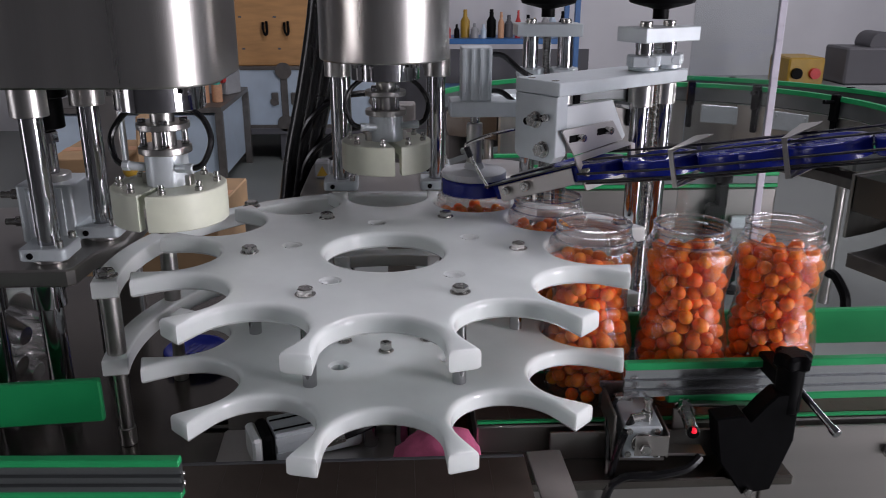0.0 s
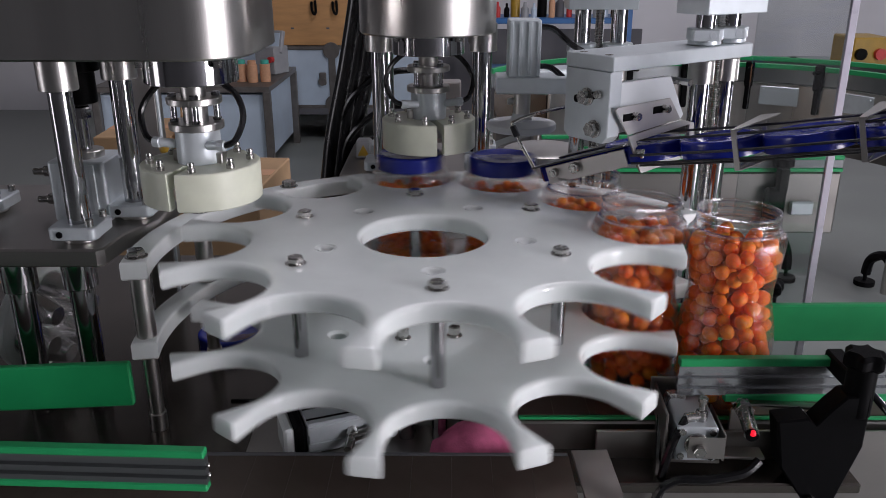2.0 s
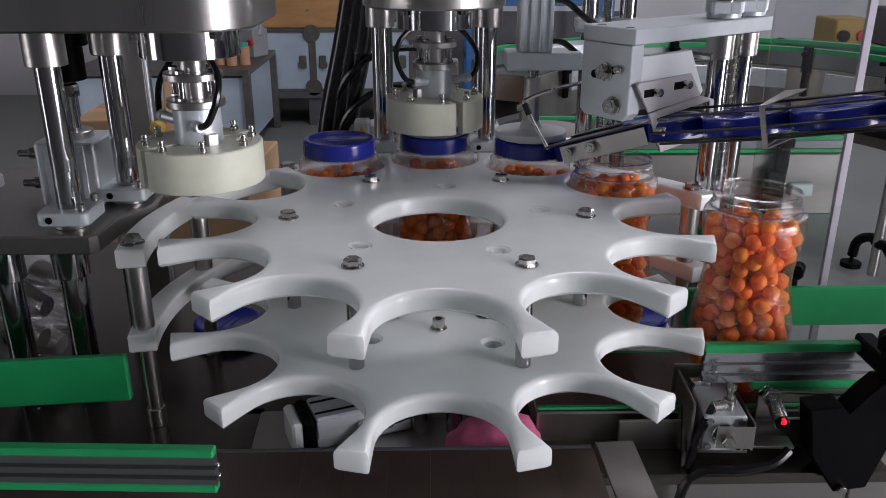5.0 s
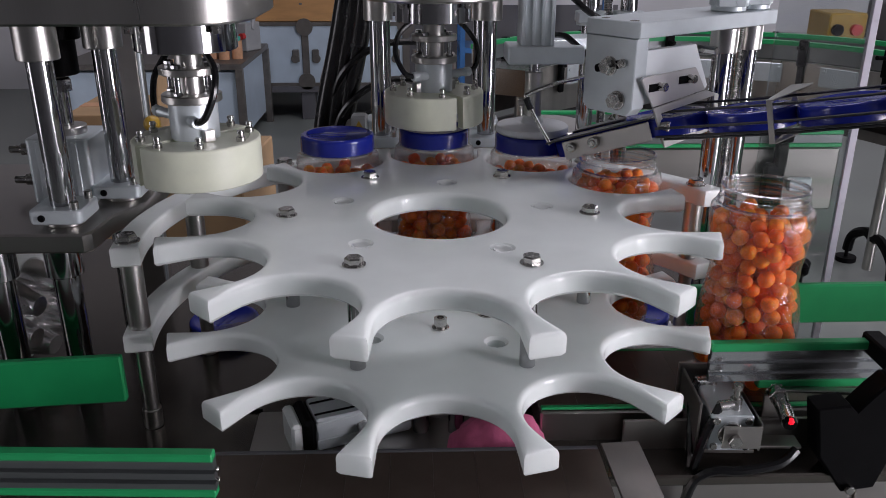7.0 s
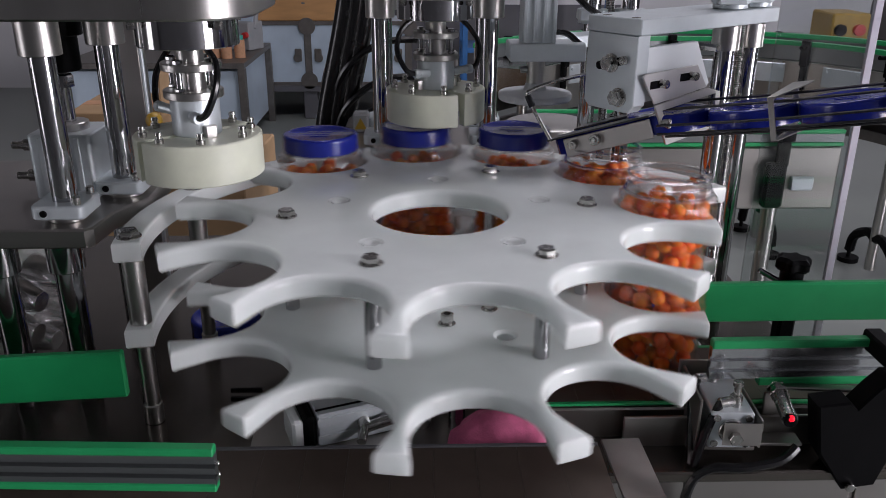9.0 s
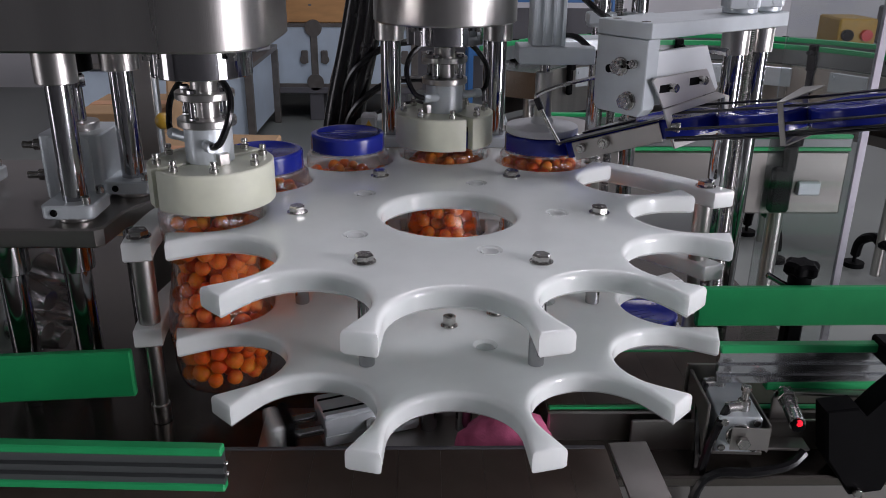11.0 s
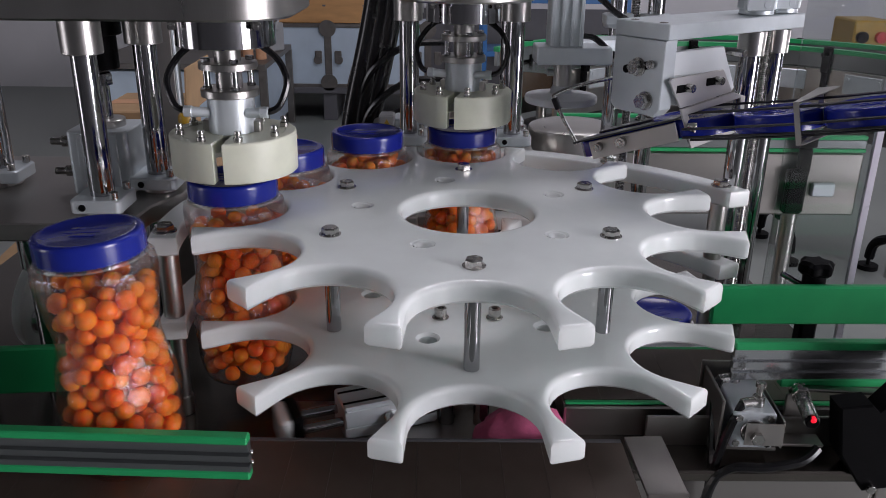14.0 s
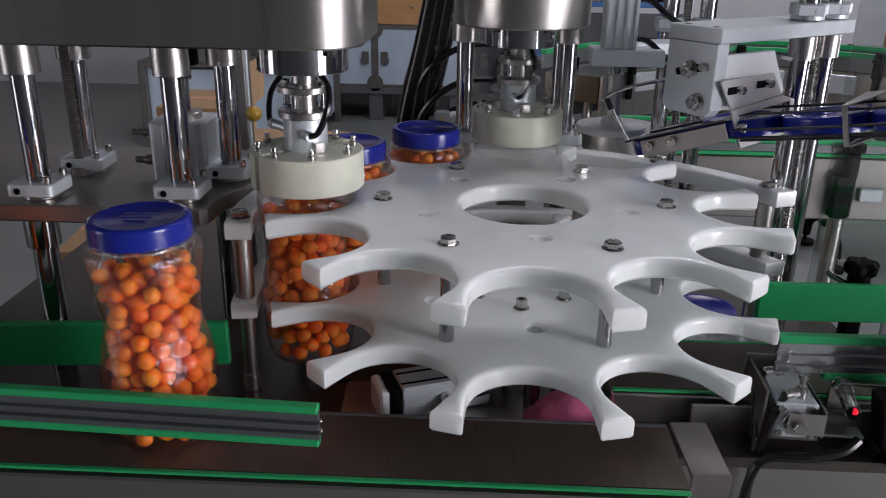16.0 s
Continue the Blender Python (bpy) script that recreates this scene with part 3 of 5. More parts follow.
def build_head(kind_label, sx, sy, turn, outline, bushes, back):
    """A capping head whose origin is the spindle axis at the underside of the jaws."""
    th = thing("capping_head", sx, sy, 1.091, 0, kind_label, "capping head", "capping heads")
    bm = slab(B(), [outline], 0.146, 0.40, 0.002)
    part("housing", bm, STEEL, th, "brushed steel drum housing", smooth=30)
    for x, y in bushes:
        bm = B()
        cyl(bm, 0.0195, 0.108, 0.1465, 24, Matrix.Translation((x, y, 0)))
        part("bushing", bm, STEEL, th)
    bm = B()
    cyl(bm, 0.046, 0.120, 0.1465, 36)
    part("bearing_collar", bm, CHROME, th, "polished steel bearing collar")
    for k in range(4):
        a = radians(45 + 90 * k)
        bm = hexhead(B(), 0.004, 0.1375, 0.007, Matrix.Translation((0.053 * math.cos(a), 0.053 * math.sin(a), 0)), False)
        part("bolt", bm, BOLT, th)
    bm = B()
    cyl(bm, 0.0125, 0.07, 0.1205, 20)
    spindle = part("spindle", bm, STEEL, th, "turned steel spindle")
    for z0, z1, r in ((0.0725, 0.080, 0.0275), (0.098, 0.105, 0.0275)):
        bm = cyl(B(), r, z0, z1, 30)
        part("flange", bm, STEEL, spindle)
    for k in range(4):
        a = radians(30 + 90 * k)
        m = Matrix.Translation((0.021 * math.cos(a), 0.021 * math.sin(a), 0))
        bm = cyl(B(), 0.0032, 0.0795, 0.0985, 12, m)
        cyl(bm, 0.0045, 0.1045, 0.109, 8, m)
        cyl(bm, 0.0045, 0.080, 0.0835, 8, m)
        part("stand_off", bm, CHROME, spindle)
    bm = cyl(B(), 0.0225, 0.038, 0.073, 28)
    part("rotary_union", bm, ALU, spindle, "white rotary union body")
    # two split jaws
    for s in (1, -1):
        pts = []
        for k in range(25):
            a = radians(-87.5 + 175 * k / 24)
            pts.append((s * (0.002 + 0.0585 * math.cos(a)), 0.0585 * math.sin(a)))
        for k in range(19):
            a = radians(87 - 174 * k / 18)
            pts.append((s * (0.002 + 0.0475 * math.cos(a)), 0.0475 * math.sin(a)))
        bm = slab(B(), [pts], 0.0, 0.0385, 0.0012)
        cap = [(s * 0.002 + s * 0.0477 * math.cos(radians(-87 + 174 * k / 24)), 0.0477 * math.sin(radians(-87 + 174 * k / 24))) for k in range(25)]
        slab(bm, [cap], 0.026, 0.0382, 0)
        jaw = part("jaw", bm, CREAM, spindle, "cream plastic gripper jaw")
        for a in (-70, -25, 25, 70):
            x, y = s * 0.050 * math.cos(radians(a)), 0.050 * math.sin(radians(a))
            m = Matrix.Translation((x, y, 0))
            bm = B()
            lathe(bm, [(0, 0.038), (0.0042, 0.038), (0.0042, 0.0425), (0.0028, 0.043), (0.0028, 0.0455), (0.0036, 0.046), (0.0030, 0.0485), (0, 0.049)], 12, m)
            part("jaw_bolt", bm, BOLT, spindle)
        bm = B()
        box(bm, (s * 0.023, 0.0, 0.0435), (0.010, 0.011, 0.0115), 0.0008)
        part("key_block", bm, STEEL, spindle)
        bm = B()
        rod(bm, (s * 0.018, -0.012, 0.058), (s * 0.034, -0.018, 0.060), 0.0048)
        rod(bm, (s * 0.032, -0.018, 0.060), (s * 0.040, -0.018, 0.060), 0.0056, 8)
        part("air_fitting", bm, ALU, spindle)
        bm = tube(B(), [(s * 0.038, -0.018, 0.060), (s * 0.050, -0.015, 0.066), (s * 0.057, -0.008, 0.088), (s * 0.047, 0.0, 0.108), (s * 0.030, 0.0, 0.121)], 0.0032)
        part("air_hose", bm, RUBBER, spindle, "black curved air hose")
    spindle.matrix_local = pose(0, 0, 0, 0, 0, turn)
    return th, spindle


def guide_post(x, y, z, label="polished steel guide post in a clamp collar"):
    th = thing("guide_post", x, y, z, 0, label, "guide post", "guide posts")
    bm = cyl(B(), 0.0122, 0.0, 0.328, 24)
    part("post", bm, CHROME, th)
    bm = slab(B(), [roundrect(-0.026, -0.026, 0.026, 0.026, 0.008)], 0.006, 0.020, 0.0015)
    part("clamp", bm, ALU, th, "aluminium clamp collar")
    bm = cyl(B(), 0.019, 0.0, 0.0065, 24)
    part("seat_ring", bm, STEEL, th)
    for s in (-1, 1):
        bm = cyl(B(), 0.0042, 0.0195, 0.028, 12, Matrix.Translation((0.018, s * 0.018, 0)))
        part("screw", bm, BOLT, th)
    bm = cyl(B(), 0.0036, 0, 0.0025, 12, pose(-0.012, -0.0255, 0.013, 90, 0, 0))
    part("pinch_screw", bm, BLACK, th)
    return th


def build_left_table():
    th = thing("head_table", 0, 0, 0, 0, "thick brushed steel mounting table on steel legs", "machine table")
    bm = slab(B(), [[(-0.78, -0.018), (-0.345, -0.018), (-0.338, -0.011), (-0.334, 0.038), (-0.312, 0.085), (-0.318, 0.24), (-0.78, 0.24)]], 1.018, 1.038, 0.002)
    part("table_plate", bm, STEELH, th)
    for x, y in ((-0.535, 0.01), (-0.384, 0.02), (-0.446, 0.010), (-0.53, 0.18), (-0.38, 0.18), (-0.70, 0.05)):
        bm = B()
        cyl(bm, 0.0135, DECK_Z, 1.019, 22, Matrix.Translation((x, y, 0)))
        cyl(bm, 0.0185, 0.982, 1.0185, 22, Matrix.Translation((x, y, 0)))
        part("leg", bm, CHROME, th, "polished steel leg")


def air_cylinder(x, y, z, label, w=0.062, h=0.095):
    th = thing("air_cylinder", x, y, z, 0, label, "air cylinder")
    bm = slab(B(), [roundrect(-w / 2, -w / 2, w / 2, w / 2, 0.006)], 0, h, 0.0015)
    for s in (-0.28, 0.28):
        box(bm, (w * s, -w / 2, h / 2), (0.006, 0.004, h * 0.92), 0.0006)
    part("barrel", bm, ALU, th, "grooved aluminium barrel")
    bm = cyl(B(), 0.021, h - 0.001, h + 0.008, 24)
    part("gland", bm, STEEL, th)
    bm = cyl(B(), 0.0085, h + 0.007, h + 0.055, 18)
    hexhead(bm, 0.013, h + 0.045, 0.014, None, False)
    part("piston_rod", bm, CHROME, th)
    bm = B()
    cyl(bm, 0.022, h + 0.062, h + 0.1, 20)
    cyl(bm, 0.028, h + 0.098, h + 0.16, 20)
    part("coupling", bm, BLACK, th, "black rubber coupling")
    for k, zc in enumerate((0.018, h - 0.018)):
        bm = rod(B(), (-w / 2 + 0.001, 0.0, zc), (-w / 2 - 0.018, -0.002, zc), 0.0065)
        rod(bm, (-w / 2 - 0.016, -0.002, zc), (-w / 2 - 0.030, -0.003, zc), 0.0042)
        part("air_fitting", bm, BOLT, th)
    return th

# ---------------------------------------------------------------- chute bracket, columns, chute and pad

UX, UY = math.cos(radians(27)), math.sin(radians(27))


def build_bracket():
    th = thing("chute_bracket", 0.198, 0.048, 1.228, 36, "bare aluminium bracket carrying the lid chute", "bracket")
    facing = Matrix(((0, 0, 1, 0), (1, 0, 0, 0), (0, 1, 0, 0), (0, 0, 0, 1)))
    bm = B()
    box(bm, (0.120, 0.0355, -0.008), (0.240, 0.071, 0.016), 0.001)
    part("arm_plate", bm, ALU, th)
    for x, y in ((0.010, 0.016), (0.010, 0.054)):
        bm = lathe(B(), [(0.0045, -0.0005), (0.0045, 0.0004), (0.0022, 0.0004), (0.0022, -0.0005)], 16, Matrix.Translation((x, y, 0)))
        part("counterbore", bm, FRAME, th)
    bm = slab(B(), [[(0.003, -0.0165), (0.070, -0.0165), (0.070, -0.088), (0.063, -0.094), (0.010, -0.094), (0.003, -0.086)]], 0, 0.019, 0.001, facing)
    part("end_plate", bm, ALU, th)
    for zc, yc in ((-0.0456, 0.035), (-0.079, 0.022)):
        bm = rod(B(), (0.001, yc, zc), (-0.0025, yc, zc), 0.0098, 20)
        rod(bm, (-0.002, yc, zc), (-0.010, yc, zc), 0.0078, 6)
        part("bolt", bm, BOLT, th)
    # thin black slab on the face paints the dark inside the slot
    bm = slab(B(), [roundrect(-0.021, -0.0042, 0.021, 0.0042, 0.004)], 0, 0.0006, 0, Matrix.Translation((-0.0006, 0.035, -0.0456)) @ facing @ pose(0, 0, 0, 0, 0, -14))
    part("slot", bm, BLACK, th)
    bm = rod(B(), (-0.0004, 0.017, -0.041), (-0.006, 0.017, -0.041), 0.0045, 14)
    part("screw", bm, BOLT, th)
    # white plate and folded clip plate whose window lets the chute through
    upright = pose(0, 0.006, 0, 90, 0, 0)
    bm = slab(B(), [[(0.0195, -0.029), (0.1016, -0.0286), (0.1294, -0.0746), (0.125, -0.080), (0.030, -0.084), (0.0195, -0.084)]], -0.008, 0, 0.0008, upright)
    part("tilt_plate", bm, PALEPLATE, th, "pale bracket plate, lighter than the bare aluminium")
    bm = rod(B(), (0.1168, 0.016, -0.0357), (0.1168, -0.010, -0.0357), 0.0042, 12)
    part("screw", bm, BOLT, th)
    clip = pose(0, -0.0015, 0, 90, 0, 0)
    bm = slab(B(), [[(0.0045, -0.056), (0.007, -0.0532), (0.0915, -0.051), (0.094, -0.0535), (0.1115, -0.0765), (0.026, -0.0856)]], 0, 0.0025, 0.0005, clip)
    part("clip_plate", bm, SATIN, th, "folded steel clip plate")
    bm = slab(B(), [[(0.0258, -0.0866), (0.114, -0.0777), (0.1365, -0.084), (0.1405, -0.122), (0.120, -0.1246), (0.0520, -0.1317), (0.0500, -0.1307)], [(0.0385, -0.0935), (0.128, -0.0850), (0.1315, -0.1155), (0.0555, -0.1205)]], 0, 0.0025, 0.0005, clip @ pose(0, 0, 0.001))
    part("window_plate", bm, SATIN, th, "folded steel plate with a window for the lids")
    for x, z in ((0.0326, -0.0646), (0.0805, -0.0614)):
        bm = rod(B(), (x, -0.0030, z), (x, -0.0130, z), 0.0044, 14)
        rod(bm, (x, -0.0128, z), (x, -0.0136, z), 0.0024, 6)
        part("screw", bm, BOLT, th)
        # black bar behind the screw, painted as the slot's shaded inside
        bm = box(B(), (x - 0.007, -0.0044, z - 0.0005), (0.019, 0.0010, 0.0078), 0)
        part("slot", bm, BLACK, th)
    bm = rod(B(), (0.0436, -0.0045, -0.1064), (0.0436, -0.013, -0.1064), 0.0056, 16)
    part("screw", bm, BOLT, th)


def build_columns(name, pts, screw, z0, z1, label, rz, grip):
    th = thing(name, 0, 0, 0, 0, label, "column", "height columns")
    for x, y in pts:
        bm = cyl(B(), 0.0115, z0, z1, 22, Matrix.Translation((x, y, 0)))
        part("rod", bm, CHROME, th)
        bm = cyl(B(), 0.0155, grip - 0.045, grip - 0.0175, 22, Matrix.Translation((x, y, 0)))
        part("bush", bm, STEEL, th)
        bm = slab(B(), [circle(0.021, 28)], grip + 0.006, grip + 0.019, 0.001, Matrix.Translation((x, y, 0)))
        cyl(bm, 0.019, grip + 0.0005, grip + 0.0065, 24, Matrix.Translation((x, y, 0)))
        box(bm, (x - 0.006, y - 0.022, grip + 0.0125), (0.03, 0.012, 0.0125), 0.001)
        cyl(bm, 0.004, 0, 0.001, 10, pose(x + 0.001, y - 0.0275, grip + 0.0125, 90, 0, 0))
        part("clamp_ring", bm, ALU, th)
    bm = B()
    prof = []
    n = 200
    for k in range(n):
        z = z0 + (z1 - z0) * k / n
        prof += [(0.0064, z), (0.0059, z + (z1 - z0) / n * 0.5)]
    lathe(bm, [(0, z0)] + prof + [(0, z1)], 14, Matrix.Translation((*screw, 0)))
    part("lead_screw", bm, BOLT, th)
    cx, cy = screw
    bm = B()
    box(bm, (0, 0, 0), (0.098, 0.050, 0.018), 0.001, pose(cx, cy, z1 + 0.002, 0, 0, rz))
    part("top_block", bm, ALU, th)
    bm = B()
    m = Matrix.Translation((cx, cy, z1 + 0.02))
    lathe(bm, [(0, 0), (0.010, 0), (0.010, 0.012), (0.034, 0.018), (0.040, 0.020), (0.042, 0.026), (0.040, 0.031), (0.034, 0.032), (0.012, 0.028), (0, 0.028)], 36, m)
    part("hand_wheel", bm, BLACK, th, "black plastic hand wheel")
    for x, y in pts:
        bm = cyl(B(), 0.008, z1 + 0.0105, z1 + 0.018, 16, Matrix.Translation((x, y, 0)))
        part("rod_nut", bm, BOLT, th)


CHUTE_ANGLE = radians(-36)


def chute_point(along, z):
    """A point over the straight line, seen from above, that the lids slide down to the pickup place."""
    return Vector((0.1175 + along * math.cos(CHUTE_ANGLE), 0.2035 + along * math.sin(CHUTE_ANGLE), z))


CHUTE = [chute_point(0.070, 1.073), chute_point(0.165, 1.108), chute_point(0.2814, 1.130), chute_point(0.36, 1.1475), chute_point(0.95, 1.280)]


def chute_at(d):
    for a, b in zip(CHUTE, CHUTE[1:]):
        L = (b - a).length
        if d <= L:
            break
        d -= L
    w = (b - a).normalized()
    p = a + w * d
    yaw = math.degrees(math.atan2(w.y, w.x))
    pitch = -math.degrees(math.asin(w.z))
    return p, yaw, pitch


def chute_pose(d, lift=0.0):
    p, yaw, pitch = chute_at(d)
    return Matrix.Translation(p) @ pose(0, 0, 0, 0, 0, yaw) @ pose(0, 0, 0, 0, pitch, 0) @ pose(0, 0, lift)


def build_chute():
    th = thing("lid_chute", 0, 0, 0, 0, "wire lid chute with steel hoops and nose plates", "chute")
    total = sum((b - a).length for a, b in zip(CHUTE, CHUTE[1:]))
    for y, z in ((-0.0475, 0.001), (0.0475, 0.001), (-0.0475, 0.010), (0.0475, 0.010), (-0.030, 0.024), (0.022, 0.024), (-0.034, -0.004), (0.022, -0.004)):
        pts = [chute_pose(0.108 + (total - 0.13) * k / 14) @ Vector((0, y, z)) for k in range(15)]
        bm = tube(B(), pts, 0.0015, 6, 2)
        part("wire", bm, WIRE, th, "dark wire runner")
    for d in (0.222, 0.340, 0.458, 0.576):
        m = chute_pose(d)
        bm = B()
        o = [(-0.052, -0.010), (0.052, -0.010), (0.052, 0.031), (-0.052, 0.031)]
        i = [(-0.0495, -0.0075), (0.0495, -0.0075), (0.0495, 0.0285), (-0.0495, 0.0285)]
        slab(bm, [o, i], 0, 0.005, 0, m @ Matrix(((0, 0, 1, 0), (1, 0, 0, 0), (0, 1, 0, 0), (0, 0, 0, 1))))
        slab(bm, [[(0.0, -0.052), (0.007, -0.052), (0.022, 0.030), (0.022, 0.048), (0.0, 0.052)]], 0.0305, 0.0317, 0, m)
        slab(bm, [[(0.0, -0.052), (0.007, -0.052), (0.022, 0.010), (0.0, 0.030)]], -0.0107, -0.0095, 0, m)
        part("hoop", bm, STEELH, th, "bright folded steel hoop")
    m = chute_pose(0.0)
    for y in (-0.0475, 0.0475):
        bm = box(B(), (0.052, y, 0.0075), (0.104, 0.0025, 0.0205), 0.0006, m)
        part("nose_plate", bm, STEELH, th, "worn steel nose plate")
        bm = box(B(), (0.043, y - math.copysign(0.013, y), 0.0205), (0.124, 0.032, 0.0020), 0.0004, m)
        part("top_lip", bm, WIRE, th, "dark folded lip")
        for x, r in ((0.012, 0.0052), (0.040, 0.0062)):
            bm = rod(B(), m @ Vector((x, y * 0.97, 0.010)), m @ Vector((x, y * 1.17, 0.010)), r, 14)
            rod(bm, m @ Vector((x, y * 1.16, 0.010)), m @ Vector((x, y * 1.20, 0.010)), r * 0.55, 10)
            part("screw", bm, BOLT, th)
    bm = tube(B(), [m @ Vector(p) for p in ((-0.016, -0.046, 0.018), (-0.024, -0.046, 0.045), (-0.030, -0.046, 0.074), (-0.026, -0.044, 0.080), (0.0, -0.030, 0.082), (0.035, 0.010, 0.078), (0.07, 0.03, 0.070))], 0.0022, 8)
    part("spring_wire", bm, BOLT, th, "bent steel spring wire")
    bm = rod(B(), m @ Vector((-0.028, -0.046, 0.062)), m @ Vector((-0.030, -0.046, 0.076)), 0.0040, 10)
    part("wire_clamp", bm, WIRE, th)
    # coil springs behind the nose
    for k in range(3):
        bm = tube(B(), [m @ Vector((0.030 + 0.014 * k + 0.0042 * math.cos(a), 0.030 + 0.0042 * math.sin(a), 0.020 + 0.0016 * a)) for a in [j * 0.8 for j in range(30)]], 0.0011, 5, 2)
        part("coil_spring", bm, BOLT, th)


def build_pad():
    x, y = RP * math.cos(radians(60)), RP * math.sin(radians(60))
    st = thing("press_cylinder", x, y, 1.165, 0, "grooved aluminium press cylinder on a flat arm", "air cylinder")
    bm = slab(B(), [roundrect(-0.0195, -0.0195, 0.0195, 0.0195, 0.003)], 0.0225, 0.090, 0.001)
    for s in (-0.0165, -0.0055, 0.0055, 0.0165):
        box(bm, (s, -0.0200, 0.056), (0.004, 0.004, 0.064), 0.0005)
    part("barrel", bm, ALU, st)
    bm = B()
    box(bm, (0.075, 0.050, 0.013), (0.110, 0.036, 0.020), 0.0015, pose(0, 0, 0, 0, 0, 20))
    box(bm, (0.010, 0.0, 0.013), (0.088, 0.050, 0.020), 0.0015)
    part("arm", bm, ALU, st)
    for zc in (0.033, 0.080):
        bm = tube(B(), [(0.019, 0.005, zc), (0.036, 0.0, zc - 0.002), (0.058, -0.01, zc - 0.02), (0.085, 0.0, zc - 0.034), (0.11, 0.05, zc - 0.04)], 0.0036)
        part("air_hose", bm, RUBBER, st)
    pad = thing("press_pad", x, y, 1.0845, 0, "frosted white press pad on a steel rod", "press pad")
    bm = lathe(B(), [(0, 0), (0.042, 0), (0.0435, 0.0015), (0.0435, 0.0070), (0.0425, 0.0085), (0.014, 0.0115), (0.011, 0.020), (0, 0.020)], 48)
    part("disc", bm, PADW, pad)
    bm = cyl(B(), 0.0105, 0.0195, 0.072, 24)
    rod(bm, (-0.010, 0, 0.035), (-0.018, 0, 0.035), 0.004)
    part("rod_sleeve", bm, STEEL, pad)
    bm = cyl(B(), 0.0062, 0.0715, 0.112, 18)
    part("piston_rod", bm, CHROME, pad)
    return pad


# ---------------------------------------------------------------- small fittings on the deck


def build_fittings():
    # locking cylinder at the inlet
    th = thing("stop_cylinder", 0.276, -0.092, 0.866, -3, "small aluminium stop cylinder with air fittings", "air cylinder")
    bm = slab(B(), [roundrect(-0.0205, -0.0195, 0.0205, 0.0195, 0.003)], -0.035, 0.035, 0.001, pose(0, 0.012, 0, 90, 0, 0))
    part("barrel", bm, ALU, th)
    bm = rod(B(), (0, -0.022, 0), (0, -0.026, 0), 0.0125, 24)
    part("gland", bm, BOLT, th)
    gate = part("stop_gate", rod(B(), (0, 0.02, 0), (0, -0.036, 0), 0.0042, 16), CHROME, th, "polished piston rod with a bent steel gate")
    bm = rod(B(), (0, -0.034, 0), (0, -0.040, 0), 0.0066, 6)
    part("rod_nut", bm, BOLT, gate)
    bm = B()
    box(bm, (0.0075, -0.0325, 0.002), (0.036, 0.0018, 0.024), 0.0004)
    box(bm, (0.0250, -0.002, 0.002), (0.0018, 0.060, 0.030), 0.0004)
    part("gate_sheet", bm, STEELH, gate, "thin bent steel sheet")
    for x in (-0.015, 0.015):
        for z in (-0.014, 0.014):
            bm = rod(B(), (x, -0.0225, z), (x, -0.0255, z), 0.0036)
            part("corner_screw", bm, BOLT, th)
    for y, x in ((0.038, -0.004), (-0.008, 0.006)):
        bm = cyl(B(), 0.0060, 0.0175, 0.030, 14, Matrix.Translation((x, y, 0)))
        cyl(bm, 0.0034, 0.0295, 0.040, 12, Matrix.Translation((x, y, 0)))
        cyl(bm, 0.0050, 0.0395, 0.045, 10, Matrix.Translation((x, y, 0)))
        rod(bm, (x, y, 0.024), (x - 0.017, y - 0.004, 0.023), 0.0052)
        part("flow_fitting", bm, BOLT, th)
    bm = tube(B(), [(-0.019, 0.034, 0.023), (-0.027, 0.02, 0.015), (-0.033, -0.01, -0.015), (-0.035, -0.025, -0.045), (-0.04, -0.04, -0.09), (-0.038, -0.04, -0.16)], 0.0042)
    part("air_hose", bm, RUBBER, th)
    bm = tube(B(), [(-0.010, -0.012, 0.023), (-0.020, -0.022, 0.010), (-0.030, -0.028, -0.02), (-0.036, -0.03, -0.06), (-0.044, -0.03, -0.16)], 0.0042)
    part("air_hose", bm, RUBBER, th)
    bm = tube(B(), [(0.062, -0.028, -0.014), (0.045, -0.036, -0.024), (0.01, -0.040, -0.030), (-0.022, -0.038, -0.034), (-0.040, -0.040, -0.06), (-0.046, -0.04, -0.16)], 0.0048)
    part("cable", bm, RUBBER, th)
    global GATE
    GATE = gate
    bm = B()
    box(bm, (0.0, 0.015, -0.0225), (0.052, 0.070, 0.004), 0.0008)
    side = box(B(), (-0.031, 0.012, -0.012), (0.003, 0.068, 0.088), 0.0008)
    part("side_plate", side, FRAME, th, "dull steel side plate")
    box(bm, (-0.027, 0.012, -0.0225), (0.008, 0.060, 0.004), 0.0006)
    box(bm, (0.045, -0.012, -0.016), (0.05, 0.020, 0.003), 0.0008)
    box(bm, (-0.004, 0.050, 0.006), (0.062, 0.003, 0.060), 0.0008)
    part("bracket", bm, STEELH, th)
    se = thing("photo_sensor", 0.329, -0.092, 0.882, -6, "threaded steel photo sensor with glowing red end", "sensor")
    prof = [(0, 0)]
    for k in range(24):
        prof += [(0.0074, 0.003 * k), (0.0071, 0.003 * k + 0.0015)]
    bm = lathe(B(), prof + [(0, 0.072)], 20, Matrix.Translation((0, -0.030, 0.0)) @ pose(0, 0, 0, -81, 0, 0))
    part("barrel", bm, BOLT, se)
    for y in (0.004, 0.016):
        bm = rod(B(), (0, y, 0.0055), (0, y + 0.005, 0.0063), 0.0098, 6)
        part("lock_nut", bm, BOLT, se)
    bm = rod(B(), (0, -0.0295, 0.0), (0, -0.034, -0.0008), 0.0064, 16)
